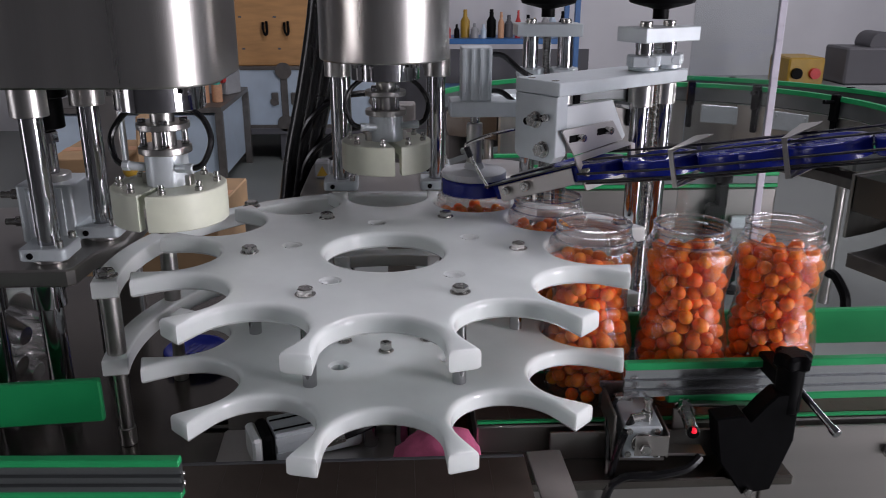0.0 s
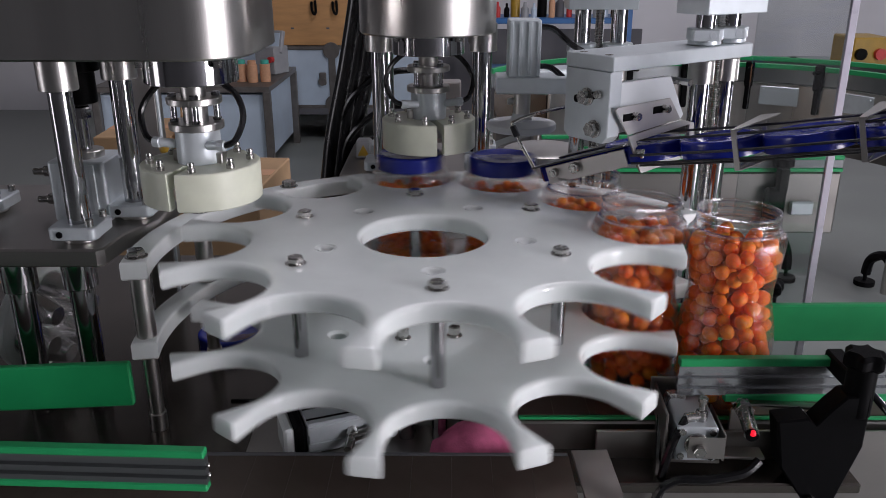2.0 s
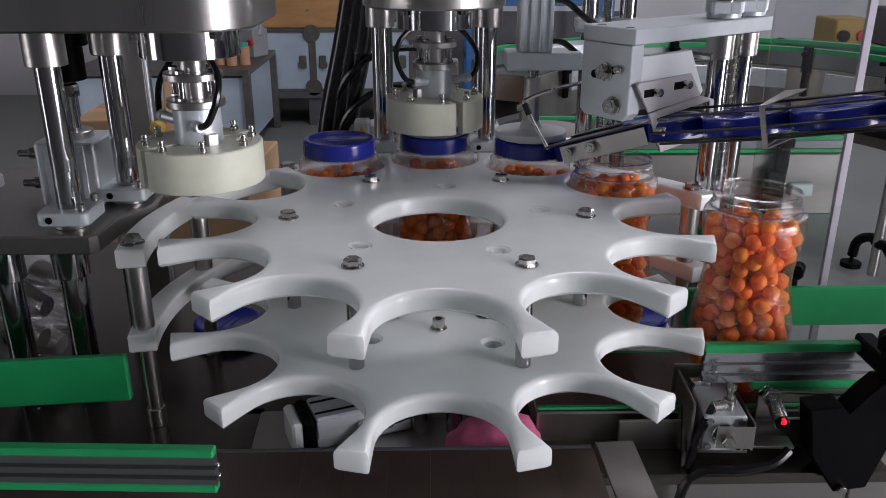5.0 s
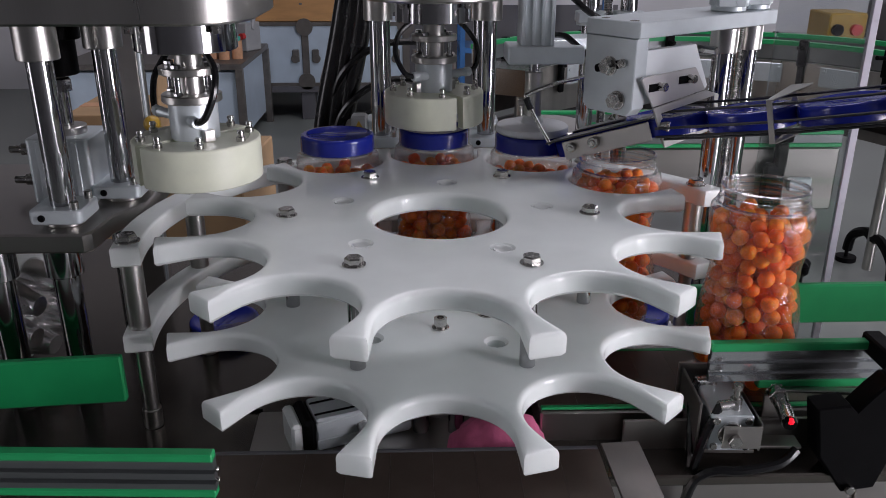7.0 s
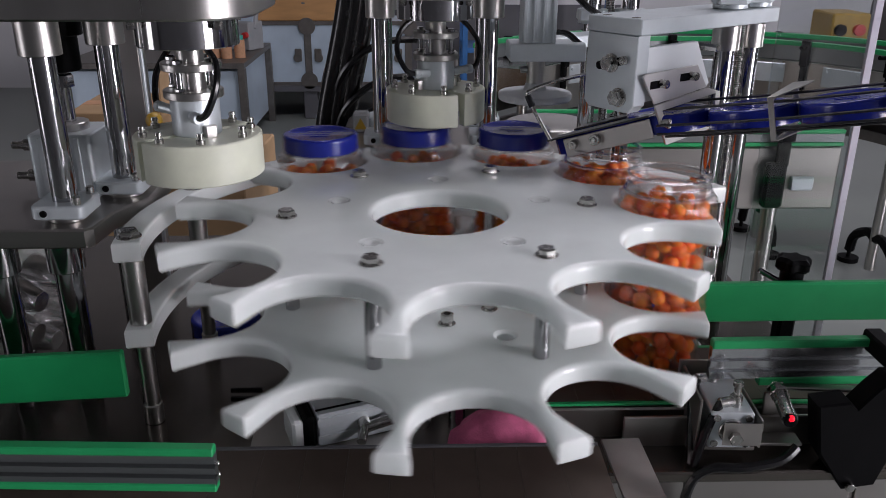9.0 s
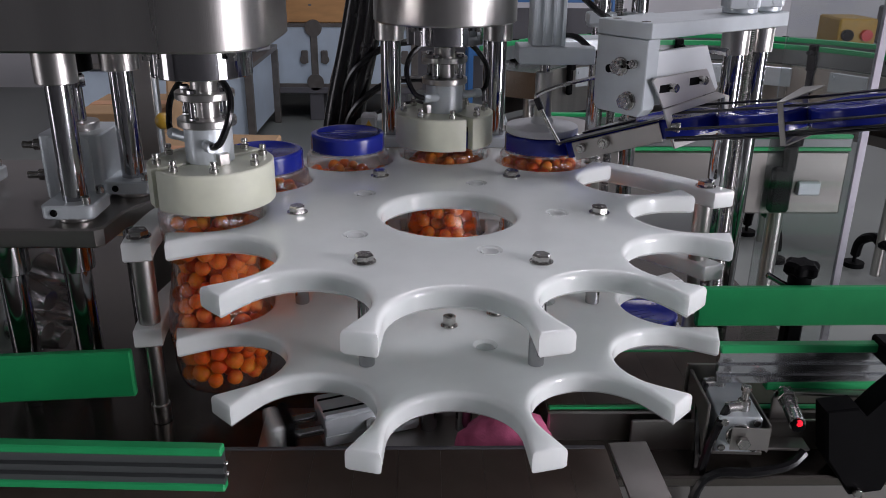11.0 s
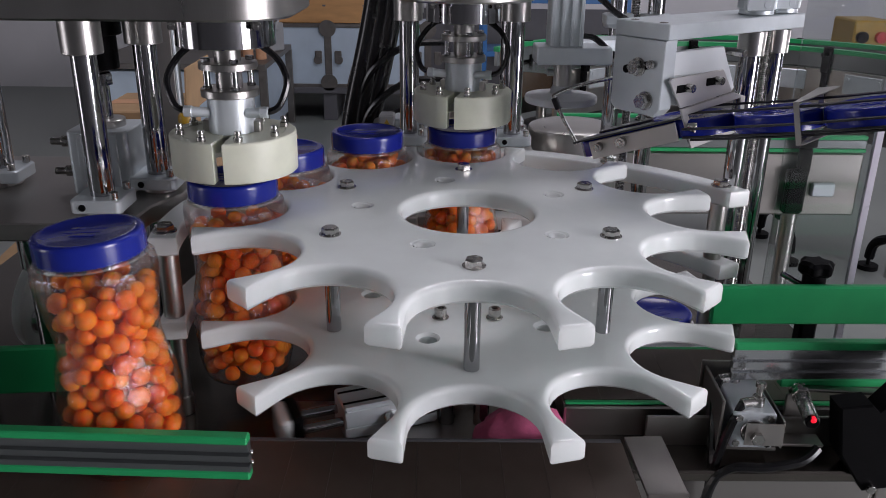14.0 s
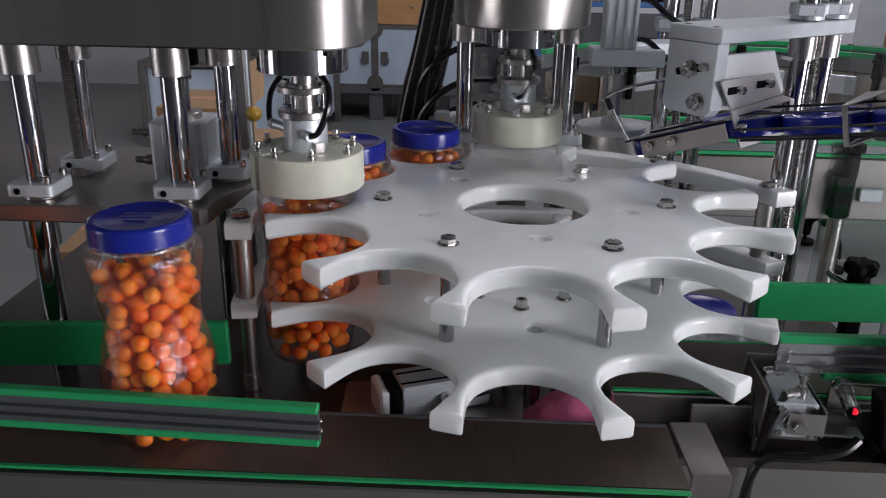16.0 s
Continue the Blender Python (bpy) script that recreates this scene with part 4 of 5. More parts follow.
    part("tail", bm, BLACK, se)
    bm = B()
    bmesh.ops.create_icosphere(bm, subdivisions=2, radius=0.0034, matrix=pose(0.0, -0.033, 0.003))
    part("indicator", bm, LEDRED, se, "glowing red indicator")
    bm = B()
    box(bm, (0, 0.012, -0.012), (0.024, 0.004, 0.032), 0.0008)
    box(bm, (0.045, 0.014, 0.010), (0.10, 0.010, 0.003), 0.0006)
    part("bracket", bm, STEELH, se)
    # black clamp bracket with star knob on the inlet rail
    cl = thing("rail_clamp", 0.424, -0.120, 0.936, 0, "black plastic rail clamp with a star knob and steel pin", "clamp")
    bm = slab(B(), [[(-0.079, -0.034), (-0.049, -0.030), (-0.042, -0.037), (-0.029, -0.020), (-0.016, -0.006), (0.008, -0.006), (0.008, -0.062), (-0.010, -0.122), (-0.041, -0.127), (-0.070, -0.086)]], -0.013, 0.013, 0.002, pose(0, 0, 0, 90, 0, 0))
    part("body", bm, BLACK, cl)
    bm = cyl(B(), 0.0140, -0.03, 0.022, 20)
    box(bm, (0, 0.030, 0.000), (0.018, 0.060, 0.020), 0.002)
    part("boss", bm, BLACK, cl)
    pts = [((0.018 + 0.0026 * math.cos(6 * a)) * math.cos(a), (0.018 + 0.0026 * math.cos(6 * a)) * math.sin(a)) for a in [2 * math.pi * k / 48 for k in range(48)]]
    bm = slab(B(), [pts], 0.020, 0.037, 0.004)
    part("star_knob", bm, BLACK, cl)
    bm = rod(B(), (0.004, 0.045, 0.004), (0.030, -0.045, -0.030), 0.0038, 14)
    rod(bm, (0.029, -0.042, -0.0288), (0.0315, -0.050, -0.032), 0.0050, 14)
    part("pin", bm, CHROME, cl)
    bm = rod(B(), (-0.036, -0.013, -0.121), (-0.036, -0.019, -0.121), 0.0046, 8)
    part("screw", bm, BOLT, cl)
    kb = thing("rail_clamp", 0.404, 0.080, 0.905, 0, "black star knob clamp on the rear inlet guide", "clamp")
    bm = cyl(B(), 0.0130, 0.0, 0.045, 20)
    part("boss", bm, BLACK, kb)
    bm = slab(B(), [pts], 0.044, 0.060, 0.004)
    part("star_knob", bm, BLACK, kb)
    bm = rod(B(), (0.0, 0.0, 0.022), (-0.034, 0.010, 0.040), 0.0036, 14)
    part("pin", bm, CHROME, kb)
    bm = B()
    box(bm, (0, 0, -0.038), (0.020, 0.020, 0.078), 0.003)
    part("post", bm, BLACK, kb)
    # side sheets of the inlet conveyor with bolts
    for x0, w in ((0.0, 0.245), (0.248, 0.50)):
        bm = B()
        box(bm, (0.18 + x0 + w / 2, -0.083, 0.741), (w, 0.004, 0.242), 0.001)
        part("side_sheet", bm, STEELH, inlet, "brushed steel side sheet")
    for x, z in ((0.48, 0.73), (0.58, 0.73), (0.62, 0.81), (0.57, 0.83), (0.80, 0.73), (0.80, 0.81)):
        bm = rod(B(), (x, -0.0845, z), (x, -0.091, z), 0.008, 6)
        rod(bm, (x, -0.0905, z), (x, -0.095, z), 0.005, 12)
        part("bolt", bm, BOLT, inlet)
    # transfer plate beside the outlet belt
    tp = thing("transfer_plate", 0.166, -0.170, 0.866, 3, "bent bare steel transfer plate at the belt end", "plate")
    bm = B()
    box(bm, (0, 0, 0.0), (0.036, 0.078, 0.003), 0.0006, pose(0, 0, 0, 4, 0, 0))
    box(bm, (0, -0.040, -0.035), (0.036, 0.003, 0.070), 0.0006)
    part("sheet", bm, FRAME, tp)
    # pneumatic gripper lying on the deck
    pv = thing("pin_cylinder", -0.100, -0.060, DECK_Z + 0.002, 2, "aluminium pin cylinder with a brass fitting on the deck", "air cylinder")
    q = pose(0, 0.004, 0, 0, 0, 19)
    bm = box(B(), (0.018, 0, 0.0205), (0.098, 0.044, 0.036), 0.002, q)
    for y, z in ((-0.0222, 0.030), (-0.0222, 0.011)):
        box(bm, (0.018, y, z), (0.098, 0.0015, 0.009), 0.0005, q)
    part("barrel", bm, ALU, pv)
    # black strips on the barrel stand for the shade inside its grooves
    for y in (-0.012, 0.010):
        bm = box(B(), (0.018, y, 0.0387), (0.096, 0.003, 0.0008), 0, q)
        part("groove_dark", bm, BLACK, pv)
    bm = B()
    for y in (-0.013, 0.013):
        rod(bm, q @ Vector((-0.034, y, 0.0195)), q @ Vector((0.055, y, 0.0195)), 0.0052, 16)
    global PUSHER
    PUSHER = part("pusher", bm, CHROME, pv, "polished twin pusher rods")
    bm = box(B(), (-0.038, 0, 0.0205), (0.013, 0.048, 0.036), 0.004, q)
    part("end_cap", bm, BLACK, PUSHER)
    bm = box(B(), (-0.050, 0, 0.0195), (0.011, 0.044, 0.034), 0.003, q)
    part("bumper", bm, HDPE, PUSHER, "white plastic bumper")
    bm = rod(B(), q @ Vector((0.016, -0.020, 0.022)), q @ Vector((0.016, -0.033, 0.020)), 0.0070)
    rod(bm, q @ Vector((0.016, -0.030, 0.020)), q @ Vector((0.044, -0.033, 0.025)), 0.0056)
    rod(bm, q @ Vector((0.014, -0.030, 0.020)), q @ Vector((0.006, -0.045, 0.014)), 0.0050)
    part("fitting", bm, BOLT, pv)
    bm = tube(B(), [q @ Vector(p) for p in ((0.043, -0.033, 0.025), (0.062, -0.034, 0.029), (0.085, -0.026, 0.030), (0.115, -0.002, 0.026))], 0.0040)
    part("air_hose", bm, RUBBER, pv)
    bm = slab(B(), [roundrect(-0.09, -0.055, 0.152, 0.05, 0.004)], -0.002, 0.002, 0.0006)
    part("base_plate", bm, STEELH, pv, "brushed steel base plate")
    for x, y in ((0.136, -0.034), (0.082, 0.016)):
        bm = hexhead(B(), 0.0066, 0.0018, 0.006, Matrix.Translation((x, y, 0)))
        part("bolt", bm, BOLT, pv)
    # pink rag bunched under the wheel
    bm = B()
    bmesh.ops.create_icosphere(bm, subdivisions=4, radius=1)
    for v in bm.verts:
        n = noise.noise(v.co * 1.6) * 0.16 + noise.noise(v.co * 5) * 0.05
        v.co = Vector((v.co.x * 0.050, v.co.y * 0.036, max(v.co.z, 0.0) * 0.046)) * (1 + n)
    rag = part("pink_rag", bm, PINK)
    rag.matrix_world = pose(0.058, -0.088, DECK_Z)
    tagged(rag, "bunched pink cleaning rag lying on the deck", "rag")
    # chrome cone rollers on a white disc under the head table
    cr = thing("cone_roller_unit", -0.466, 0.090, 0.913, -16, "white disc carrying turned steel cone rollers", "roller unit")
    cr.matrix_world = pose(-0.466, 0.090, 0.913, 0, 9, -16)
    bm = cyl(B(), 0.070, 0, 0.012, 48, pose(-0.012, 0, 0, 0, 90, 0))
    part("disc", bm, HDPE, cr)
    for k in range(6):
        a = radians(60 * k + 20)
        m = Matrix.Translation((0, 0.037 * math.cos(a), 0.037 * math.sin(a))) @ pose(0, 0, 0, 0, 90, 0)
        bm = lathe(B(), [(0, 0), (0.0205, 0), (0.0215, 0.002), (0.0120, 0.039), (0.0110, 0.040), (0, 0.040)], 28, m)
        part("cone_roller", bm, TURNED, cr, "turned steel cone")
    bm = B()
    rod(bm, (-0.010, 0, -0.02), (-0.045, 0, -0.086), 0.011)
    part("stand", bm, STEELH, cr)


# ---------------------------------------------------------------- behind the machine


def build_head_two_base():
    th = thing("head_table", 0, 0, 0, 0, "steel mounting table behind the star wheel", "machine table")
    bm = slab(B(), [roundrect(-0.135, 0.340, 0.105, 0.56, 0.012)], 1.0, 1.024, 0.002)
    part("table_plate", bm, STEELH, th)
    for x, y in ((-0.08, 0.44), (0.08, 0.44), (-0.08, 0.53), (0.08, 0.53)):
        bm = cyl(B(), 0.0135, DECK_Z, 1.001, 20, Matrix.Translation((x, y, 0)))
        part("leg", bm, CHROME, th)
    jb = thing("junction_box", -0.108, 0.455, 1.0245, 0, "small grey junction box with a warning triangle", "junction box")
    bm = B()
    box(bm, (0, 0, 0.014), (0.024, 0.030, 0.028), 0.003)
    part("case", bm, GREYP, jb)
    bm = slab(B(), [[(-0.009, 0.005), (0.009, 0.005), (0.0, 0.022)]], 0, 0.0008, 0, pose(0, -0.0151, 0, 90, 0, 0))
    part("warning_sticker", bm, YELLOW, jb, "yellow warning triangle")
    dr = thing("steel_drum", 0.186, 0.525, DECK_Z, 0, "polished steel drum behind the press pad", "drum")
    bm = lathe(B(), [(0, 0), (0.070, 0), (0.070, 0.186), (0.068, 0.191), (0.060, 0.194), (0, 0.196)], 40)
    part("wall", bm, STEEL, dr)
    bm = lathe(B(), [(0.0705, 0.10), (0.0725, 0.102), (0.0725, 0.112), (0.0705, 0.114)], 40)
    part("band", bm, CHROME, dr)
    hb = thing("hose_bundle", -0.16, 0.60, DECK_Z, 0, "bundle of black corrugated hoses and cables", "hoses")
    for k in range(5):
        dx, dy = 0.016 * (k % 3) - 0.012, 0.014 * (k // 3)
        pts = [(-0.05 + dx, 0.02 + dy, 0.0), (-0.02 + dx, 0.01 + dy, 0.10), (0.0 + dx * 1.2, dy, 0.2 + 0.01 * k), (0.03 + dx, dy, 0.34), (0.055 + dx * 0.8, dy, 0.50), (0.075 + dx * 0.8, dy + 0.01, 0.75)]
        bm = tube(B(), pts, 0.0165 if k < 3 else 0.012, 12)
        part("hose", bm, RUBBER, hb)
    for k, (x, z) in enumerate(((0.09, 0.30), (0.085, 0.24), (0.10, 0.20))):
        bm = tube(B(), [(-0.01, 0.005, z - 0.13), (0.01, -0.015, z - 0.05), (0.045, -0.02, z - 0.01), (x, -0.01, z + 0.01), (x + 0.05, 0.0, z + 0.012)], 0.0055)
        part("branch_hose", bm, RUBBER, hb)
    lc = thing("machine_column", -0.395, 0.305, DECK_Z, 0, "dark brushed steel upright plate with a yellow knob", "column")
    bm = B()
    box(bm, (0, 0, 0.34), (0.046, 0.024, 0.68), 0.003)
    part("post", bm, STEELH, lc)
    bm = B()
    box(bm, (0.0235, -0.010, 0.34), (0.003, 0.006, 0.68), 0.0005)
    part("edge_trim", bm, ALU, lc)
    bm = B()
    bmesh.ops.create_icosphere(bm, subdivisions=3, radius=0.011, matrix=pose(0.030, -0.012, 0.247))
    part("knob", bm, YELLOW, lc, "yellow round knob")
    mc = thing("machine_column", 0.02, 0.76, 0, 0, "brushed steel rear machine column", "column")
    bm = B()
    box(bm, (0, 0, 0.55), (0.06, 0.04, 1.1), 0.003)
    part("post", bm, STEELH, mc)


def build_background():
    # straight return conveyor
    rc = thing("return_conveyor", 0, 0, 0, 0, "steel return conveyor with green plastic rails", "conveyor")
    bm = B()
    box(bm, (0.565, 1.02, 0.81), (0.63, 0.22, 0.14), 0.004)
    part("bed", bm, STEELH, rc)
    for y in (0.915, 1.125):
        for z in (0.885, 0.912):
            bm = B()
            box(bm, (0.565, y, z), (0.63, 0.014, 0.008), 0.001)
            part("rail_strip", bm, GREEN, rc)
        bm = B()
        box(bm, (0.565, y, 0.8985), (0.63, 0.010, 0.0185), 0.001)
        part("rail", bm, ALUD, rc)
    bm = B()
    box(bm, (0.80, 0.905, 0.80), (0.05, 0.012, 0.03), 0.003)
    part("socket_box", bm, ALU, rc)
    for x in (0.36, 0.79):
        bm = cyl(B(), 0.018, 0.03, 0.74, 16, Matrix.Translation((x, 1.02, 0)))
        part("leg", bm, STEEL, rc)
        bm = B()
        for s in (-1, 1):
            tube(bm, [(x, 1.02, 0.16), (x + s * 0.06, 1.02, 0.17), (x + s * 0.15, 1.02, 0.12), (x + s * 0.17, 1.02, 0.05)], 0.018, 8)
            cyl(bm, 0.04, 0, 0.02, 20, Matrix.Translation((x + s * 0.17, 1.02, 0)))
            cyl(bm, 0.008, 0.015, 0.06, 10, Matrix.Translation((x + s * 0.17, 1.02, 0)))
        part("foot", bm, BLACK, rc, "black plastic bipod foot")
        bm = cyl(B(), 0.03, 0.13, 0.22, 16, Matrix.Translation((x, 1.02, 0)))
        part("foot_collar", bm, BLACK, rc)
    # curved conveyor
    cc = thing("curved_conveyor", 1.02, 1.93, 0, 0, "curved steel conveyor with green edged guide rails", "conveyor")
    # bed and skirt take darker metals, which puts their shade into the colour
    for name, r0, r1, z0, z1, mat in (("bed", 0.72, 0.94, 0.72, 0.82, DECK), ("outer_rail", 0.95, 0.962, 0.83, 0.885, ALUD), ("inner_rail", 0.70, 0.712, 0.83, 0.885, ALUD), ("outer_strip", 0.945, 0.967, 0.884, 0.902, GREEN), ("inner_strip", 0.695, 0.717, 0.884, 0.902, GREEN), ("skirt", 0.93, 0.942, 0.62, 0.74, FRAME), ("inner_skirt", 0.704, 0.714, 0.64, 0.822, STEEL), ("under_tray", 0.73, 0.92, 0.56, 0.60, FRAME)):
        bm = slab(B(), [arc_outline(r0, r1, -70, 150, 50)], z0, z1, 0.001)
        part(name, bm, mat, cc)
    for a in (-40, -5, 30, 60, 85, 110, 135):
        m = pose(0, 0, 0, 0, 0, a)
        bm = B()
        box(bm, (0.965, 0, 0.86), (0.03, 0.03, 0.09), 0.004, m)
        box(bm, (0.955, 0, 0.80), (0.02, 0.022, 0.10), 0.004, m)
        part("rail_bracket", bm, BLACK, cc)
    for a in (20, 48, 70, 91, 112, 134):
        m = pose(0, 0, 0, 0, 0, a)
        bm = box(B(), (0.690, 0, 0.86), (0.024, 0.034, 0.10), 0.004, m)
        box(bm, (0.694, 0, 0.775), (0.018, 0.024, 0.12), 0.004, m)
        rod(bm, m @ Vector((0.70, 0, 0.88)), m @ Vector((0.63, 0, 0.885)), 0.008)
        part("rail_bracket", bm, BLACK, cc)
    for a in (36, 60, 82, 103, 124):
        m = pose(0, 0, 0, 0, 0, a)
        bm = box(B(), (0.700, 0, 0.775), (0.006, 0.15, 0.075), 0.003, m)
        for dy in (-0.06, 0.06):
            rod(bm, m @ Vector((0.699, dy, 0.795)), m @ Vector((0.692, dy, 0.795)), 0.007)
        part("cover_plate", bm, ALU, cc, "pale bolted cover plate")
    for a in (-45, 22, 57, 100, 140):
        m = pose(0, 0, 0, 0, 0, a) @ pose(0.83, 0, 0, 0, 0, 90 - a)
        bm = cyl(B(), 0.02, 0.03, 0.73, 16, m)
        part("leg", bm, STEEL, cc)
        bm = B()
        for s in (-1, 1):
            tube(bm, [m @ Vector(p) for p in ((0, 0, 0.16), (s * 0.06, 0, 0.17), (s * 0.15, 0, 0.12), (s * 0.17, 0, 0.05))], 0.02, 8)
            cyl(bm, 0.042, 0, 0.02, 20, m @ Matrix.Translation((s * 0.17, 0, 0)))
            cyl(bm, 0.008, 0.015, 0.06, 10, m @ Matrix.Translation((s * 0.17, 0, 0)))
        part("foot", bm, BLACK, cc)
    # brown post and clamp knob at the end of the return conveyor
    bm = box(B(), (0.735, 0.895, 0.800), (0.045, 0.022, 0.10), 0.006)
    box(bm, (0.745, 0.893, 0.868), (0.026, 0.022, 0.060), 0.006)
    part("rail_clamp", bm, BLACK, rc)
    bm = cyl(B(), 0.020, 0, 0.016, 20, pose(0.746, 0.893, 0.899))
    part("clamp_knob", bm, BLACK, rc)
    # steel flight-case cabinet on a pallet
    fc = thing("steel_cabinet", -0.815, 5.55, 0, 0, "pale film-covered steel cabinet with corner plates and latches", "cabinet")
    bm = B()
    for x in (-0.6, 0.0, 0.6):
        box(bm, (x, 0, 0.10), (0.10, 0.66, 0.20), 0.004)
    box(bm, (0, 0, 0.222), (1.42, 0.70, 0.045), 0.004)
    part("pallet", bm, DARKW, fc)
    for x in (-0.36, 0.36):
        bm = B()
        box(bm, (x, 0, 0.465), (0.70, 0.66, 0.41), 0.006)
        part("body", bm, PALE, fc)
    for x in (-0.715, 0.0, 0.715):
        bm = B()
        box(bm, (x, -0.335, 0.465), (0.05, 0.012, 0.44), 0.003)
        part("upright", bm, FRAME, fc)
        for z in (0.28, 0.66):
            bm = cyl(B(), 0.06, 0, 0.010, 20, pose(x, -0.340, z, 90, 0, 0))
            part("corner_plate", bm, FRAME, fc)
        for s in (-1, 1):
            bm = B()
            box(bm, (x + s * 0.07, -0.338, 0.46), (0.05, 0.016, 0.09), 0.008)
            cyl(bm, 0.03, 0, 0.018, 16, pose(x + s * 0.075, -0.332, 0.44, 90, 0, 0))
            part("latch", bm, FRAME, fc)
    bm = B()
    for z in (0.255, 0.68):
        box(bm, (0, -0.333, z), (1.46, 0.014, 0.028), 0.003)
    part("frame_edge", bm, FRAME, fc)
    cr = thing("plywood_crate", -0.86, 5.50, 0.6955, 0, "tall plywood packing crate with black rope handles", "crate")
    bm = B()
    box(bm, (0, 0, 0.40), (0.90, 0.55, 0.80), 0.004)
    part("panel", bm, PLY, cr)
    for x in (-0.06, 0.09):
        bm = tube(B(), [(x - 0.02, -0.28, 0.30), (x - 0.015, -0.31, 0.25), (x, -0.315, 0.22), (x + 0.01, -0.30, 0.24), (x + 0.005, -0.28, 0.31)], 0.009)
        part("rope_handle", bm, BLACK, cr)
    for x in (-0.25, 0.0, 0.28):
        for z in (0.12, 0.34, 0.52):
            bm = B()
            box(bm, (x + 0.03 * math.sin(9 * z + x), -0.276, z), (0.022, 0.004, 0.012), 0)
            part("staple", bm, DARKW, cr)
    # trolley bench with spools and a control box
    bt = thing("trolley_bench", -1.62, 4.70, 0, 0, "steel framed trolley bench with pale side panels", "bench")
    bm = B()
    box(bm, (0, 0, 0.535), (1.1, 0.95, 0.035), 0.004)
    part("top", bm, FRAME, bt)
    bm = B()
    box(bm, (0, 0, 0.29), (1.02, 0.87, 0.42), 0.004)
    part("panel", bm, PALE, bt, "pale grey-blue panel")
    for sx in (-1, 1):
        for sy in (-1, 1):
            bm = B()
            box(bm, (sx * 0.53, sy * 0.455, 0.26), (0.045, 0.045, 0.52), 0.003)
            part("leg", bm, FRAME, bt)
    bm = B()
    box(bm, (0, -0.458, 0.06), (1.05, 0.03, 0.04), 0.003)
    part("rail", bm, FRAME, bt)
    for k in range(4):
        sp = thing("thread_spool", -1.36 + 0.075 * k, 4.42 + 0.03 * (k % 2), 0.5535, 0, "tan paper thread spool standing on the bench", "spool", "spools on the bench")
        bm = cyl(B(), 0.033, 0, 0.11, 18)
        part("core", bm, TAN, sp)
        bm = cyl(B(), 0.026, 0.1105, 0.135, 18)
        part("top_band", bm, TEAL if k % 2 else TAN, sp)
    cb = thing("control_box", -1.17, 4.85, 0.5535, -25, "grey control box with a tilted screen and red button", "control box")
    bm = B()
    box(bm, (0, 0, 0.09), (0.16, 0.16, 0.18), 0.006)
    box(bm, (0, -0.05, 0.20), (0.18, 0.03, 0.15), 0.006, pose(0, 0, 0.0, -18, 0, 0))
    part("case", bm, GREYP, cb)
    bm = B()
    box(bm, (0, -0.068, 0.205), (0.14, 0.004, 0.10), 0, pose(0, 0, 0.0, -18, 0, 0))
    part("screen", bm, PALE, cb)
    bm = cyl(B(), 0.02, 0, 0.03, 16, pose(0.06, -0.08, 0.10, 90, 0, 0))
    part("button", bm, RED, cb)
    # blue shelf with bottles
    bs = thing("shelf_rack", 0.85, 5.75, 0, 0, "blue steel shelf rack against the wall", "shelf")
    for z in (0.45, 0.84):
        bm = B()
        box(bm, (0, 0, z), (1.1, 0.45, 0.04), 0.003)
        part("shelf", bm, BLUEP, bs)
    for sx in (-1, 1):
        for sy in (-1, 1):
            bm = B()
            box(bm, (sx * 0.53, sy * 0.21, 0.65), (0.04, 0.04, 1.3), 0.003)
            part("upright", bm, BLUEP, bs)
    rng = random.Random(4)
    mats = (RED, BLACK, YELLOW, GREYP, PALE, BLACK, TAN, DARKW)
    for k in range(14):
        h, r = rng.uniform(0.08, 0.22), rng.uniform(0.02, 0.04)
        bo = thing("bottle", 0.40 + 0.068 * k, 5.62 + rng.uniform(-0.05, 0.08), 0.8605, 0, "small workshop bottle on the blue shelf", "bottle", "bottles on the shelf")
        bm = lathe(B(), [(0, 0), (r, 0), (r, h * 0.6), (r * 0.45, h * 0.75), (r * 0.4, h), (0, h)], 14)
        part("body", bm, mats[k % 8], bo)
    # table with yellow tool case
    tt = thing("side_table", 2.95, 4.75, 0, 0, "grey steel side table", "table")
    bm = B()
    box(bm, (0, 0, 0.62), (1.5, 0.6, 0.04), 0.004)
    part("top", bm, GREYP, tt)
    for sx in (-1, 1):
        for sy in (-1, 1):
            bm = B()
            box(bm, (sx * 0.7, sy * 0.26, 0.3), (0.05, 0.05, 0.60), 0.003)
            part("leg", bm, FRAME, tt)
    yc = thing("tool_case", 2.68, 4.60, 0.6405, 0, "yellow enamel machine case with black and red knobs", "tool case")
    bm = B()
    box(bm, (0, 0, 0.09), (0.24, 0.3, 0.18), 0.01)
    part("case", bm, YELLOW, yc)
    for x, mt in ((-0.07, BLACK), (0.05, RED)):
        bm = cyl(B(), 0.035, 0, 0.03, 22, pose(x, -0.149, 0.08, 90, 0, 0))
        part("knob", bm, mt, yc)
    db = thing("motor_case", 3.15, 4.62, 0.6405, 0, "dark olive motor case on the side table", "motor")
    bm = B()
    box(bm, (0, 0, 0.12), (0.40, 0.30, 0.24), 0.012)
    cyl(bm, 0.08, 0, 0.2, 20, pose(0.05, 0.1, 0.26, 90, 0, 0))
    part("case", bm, DARKW, db)
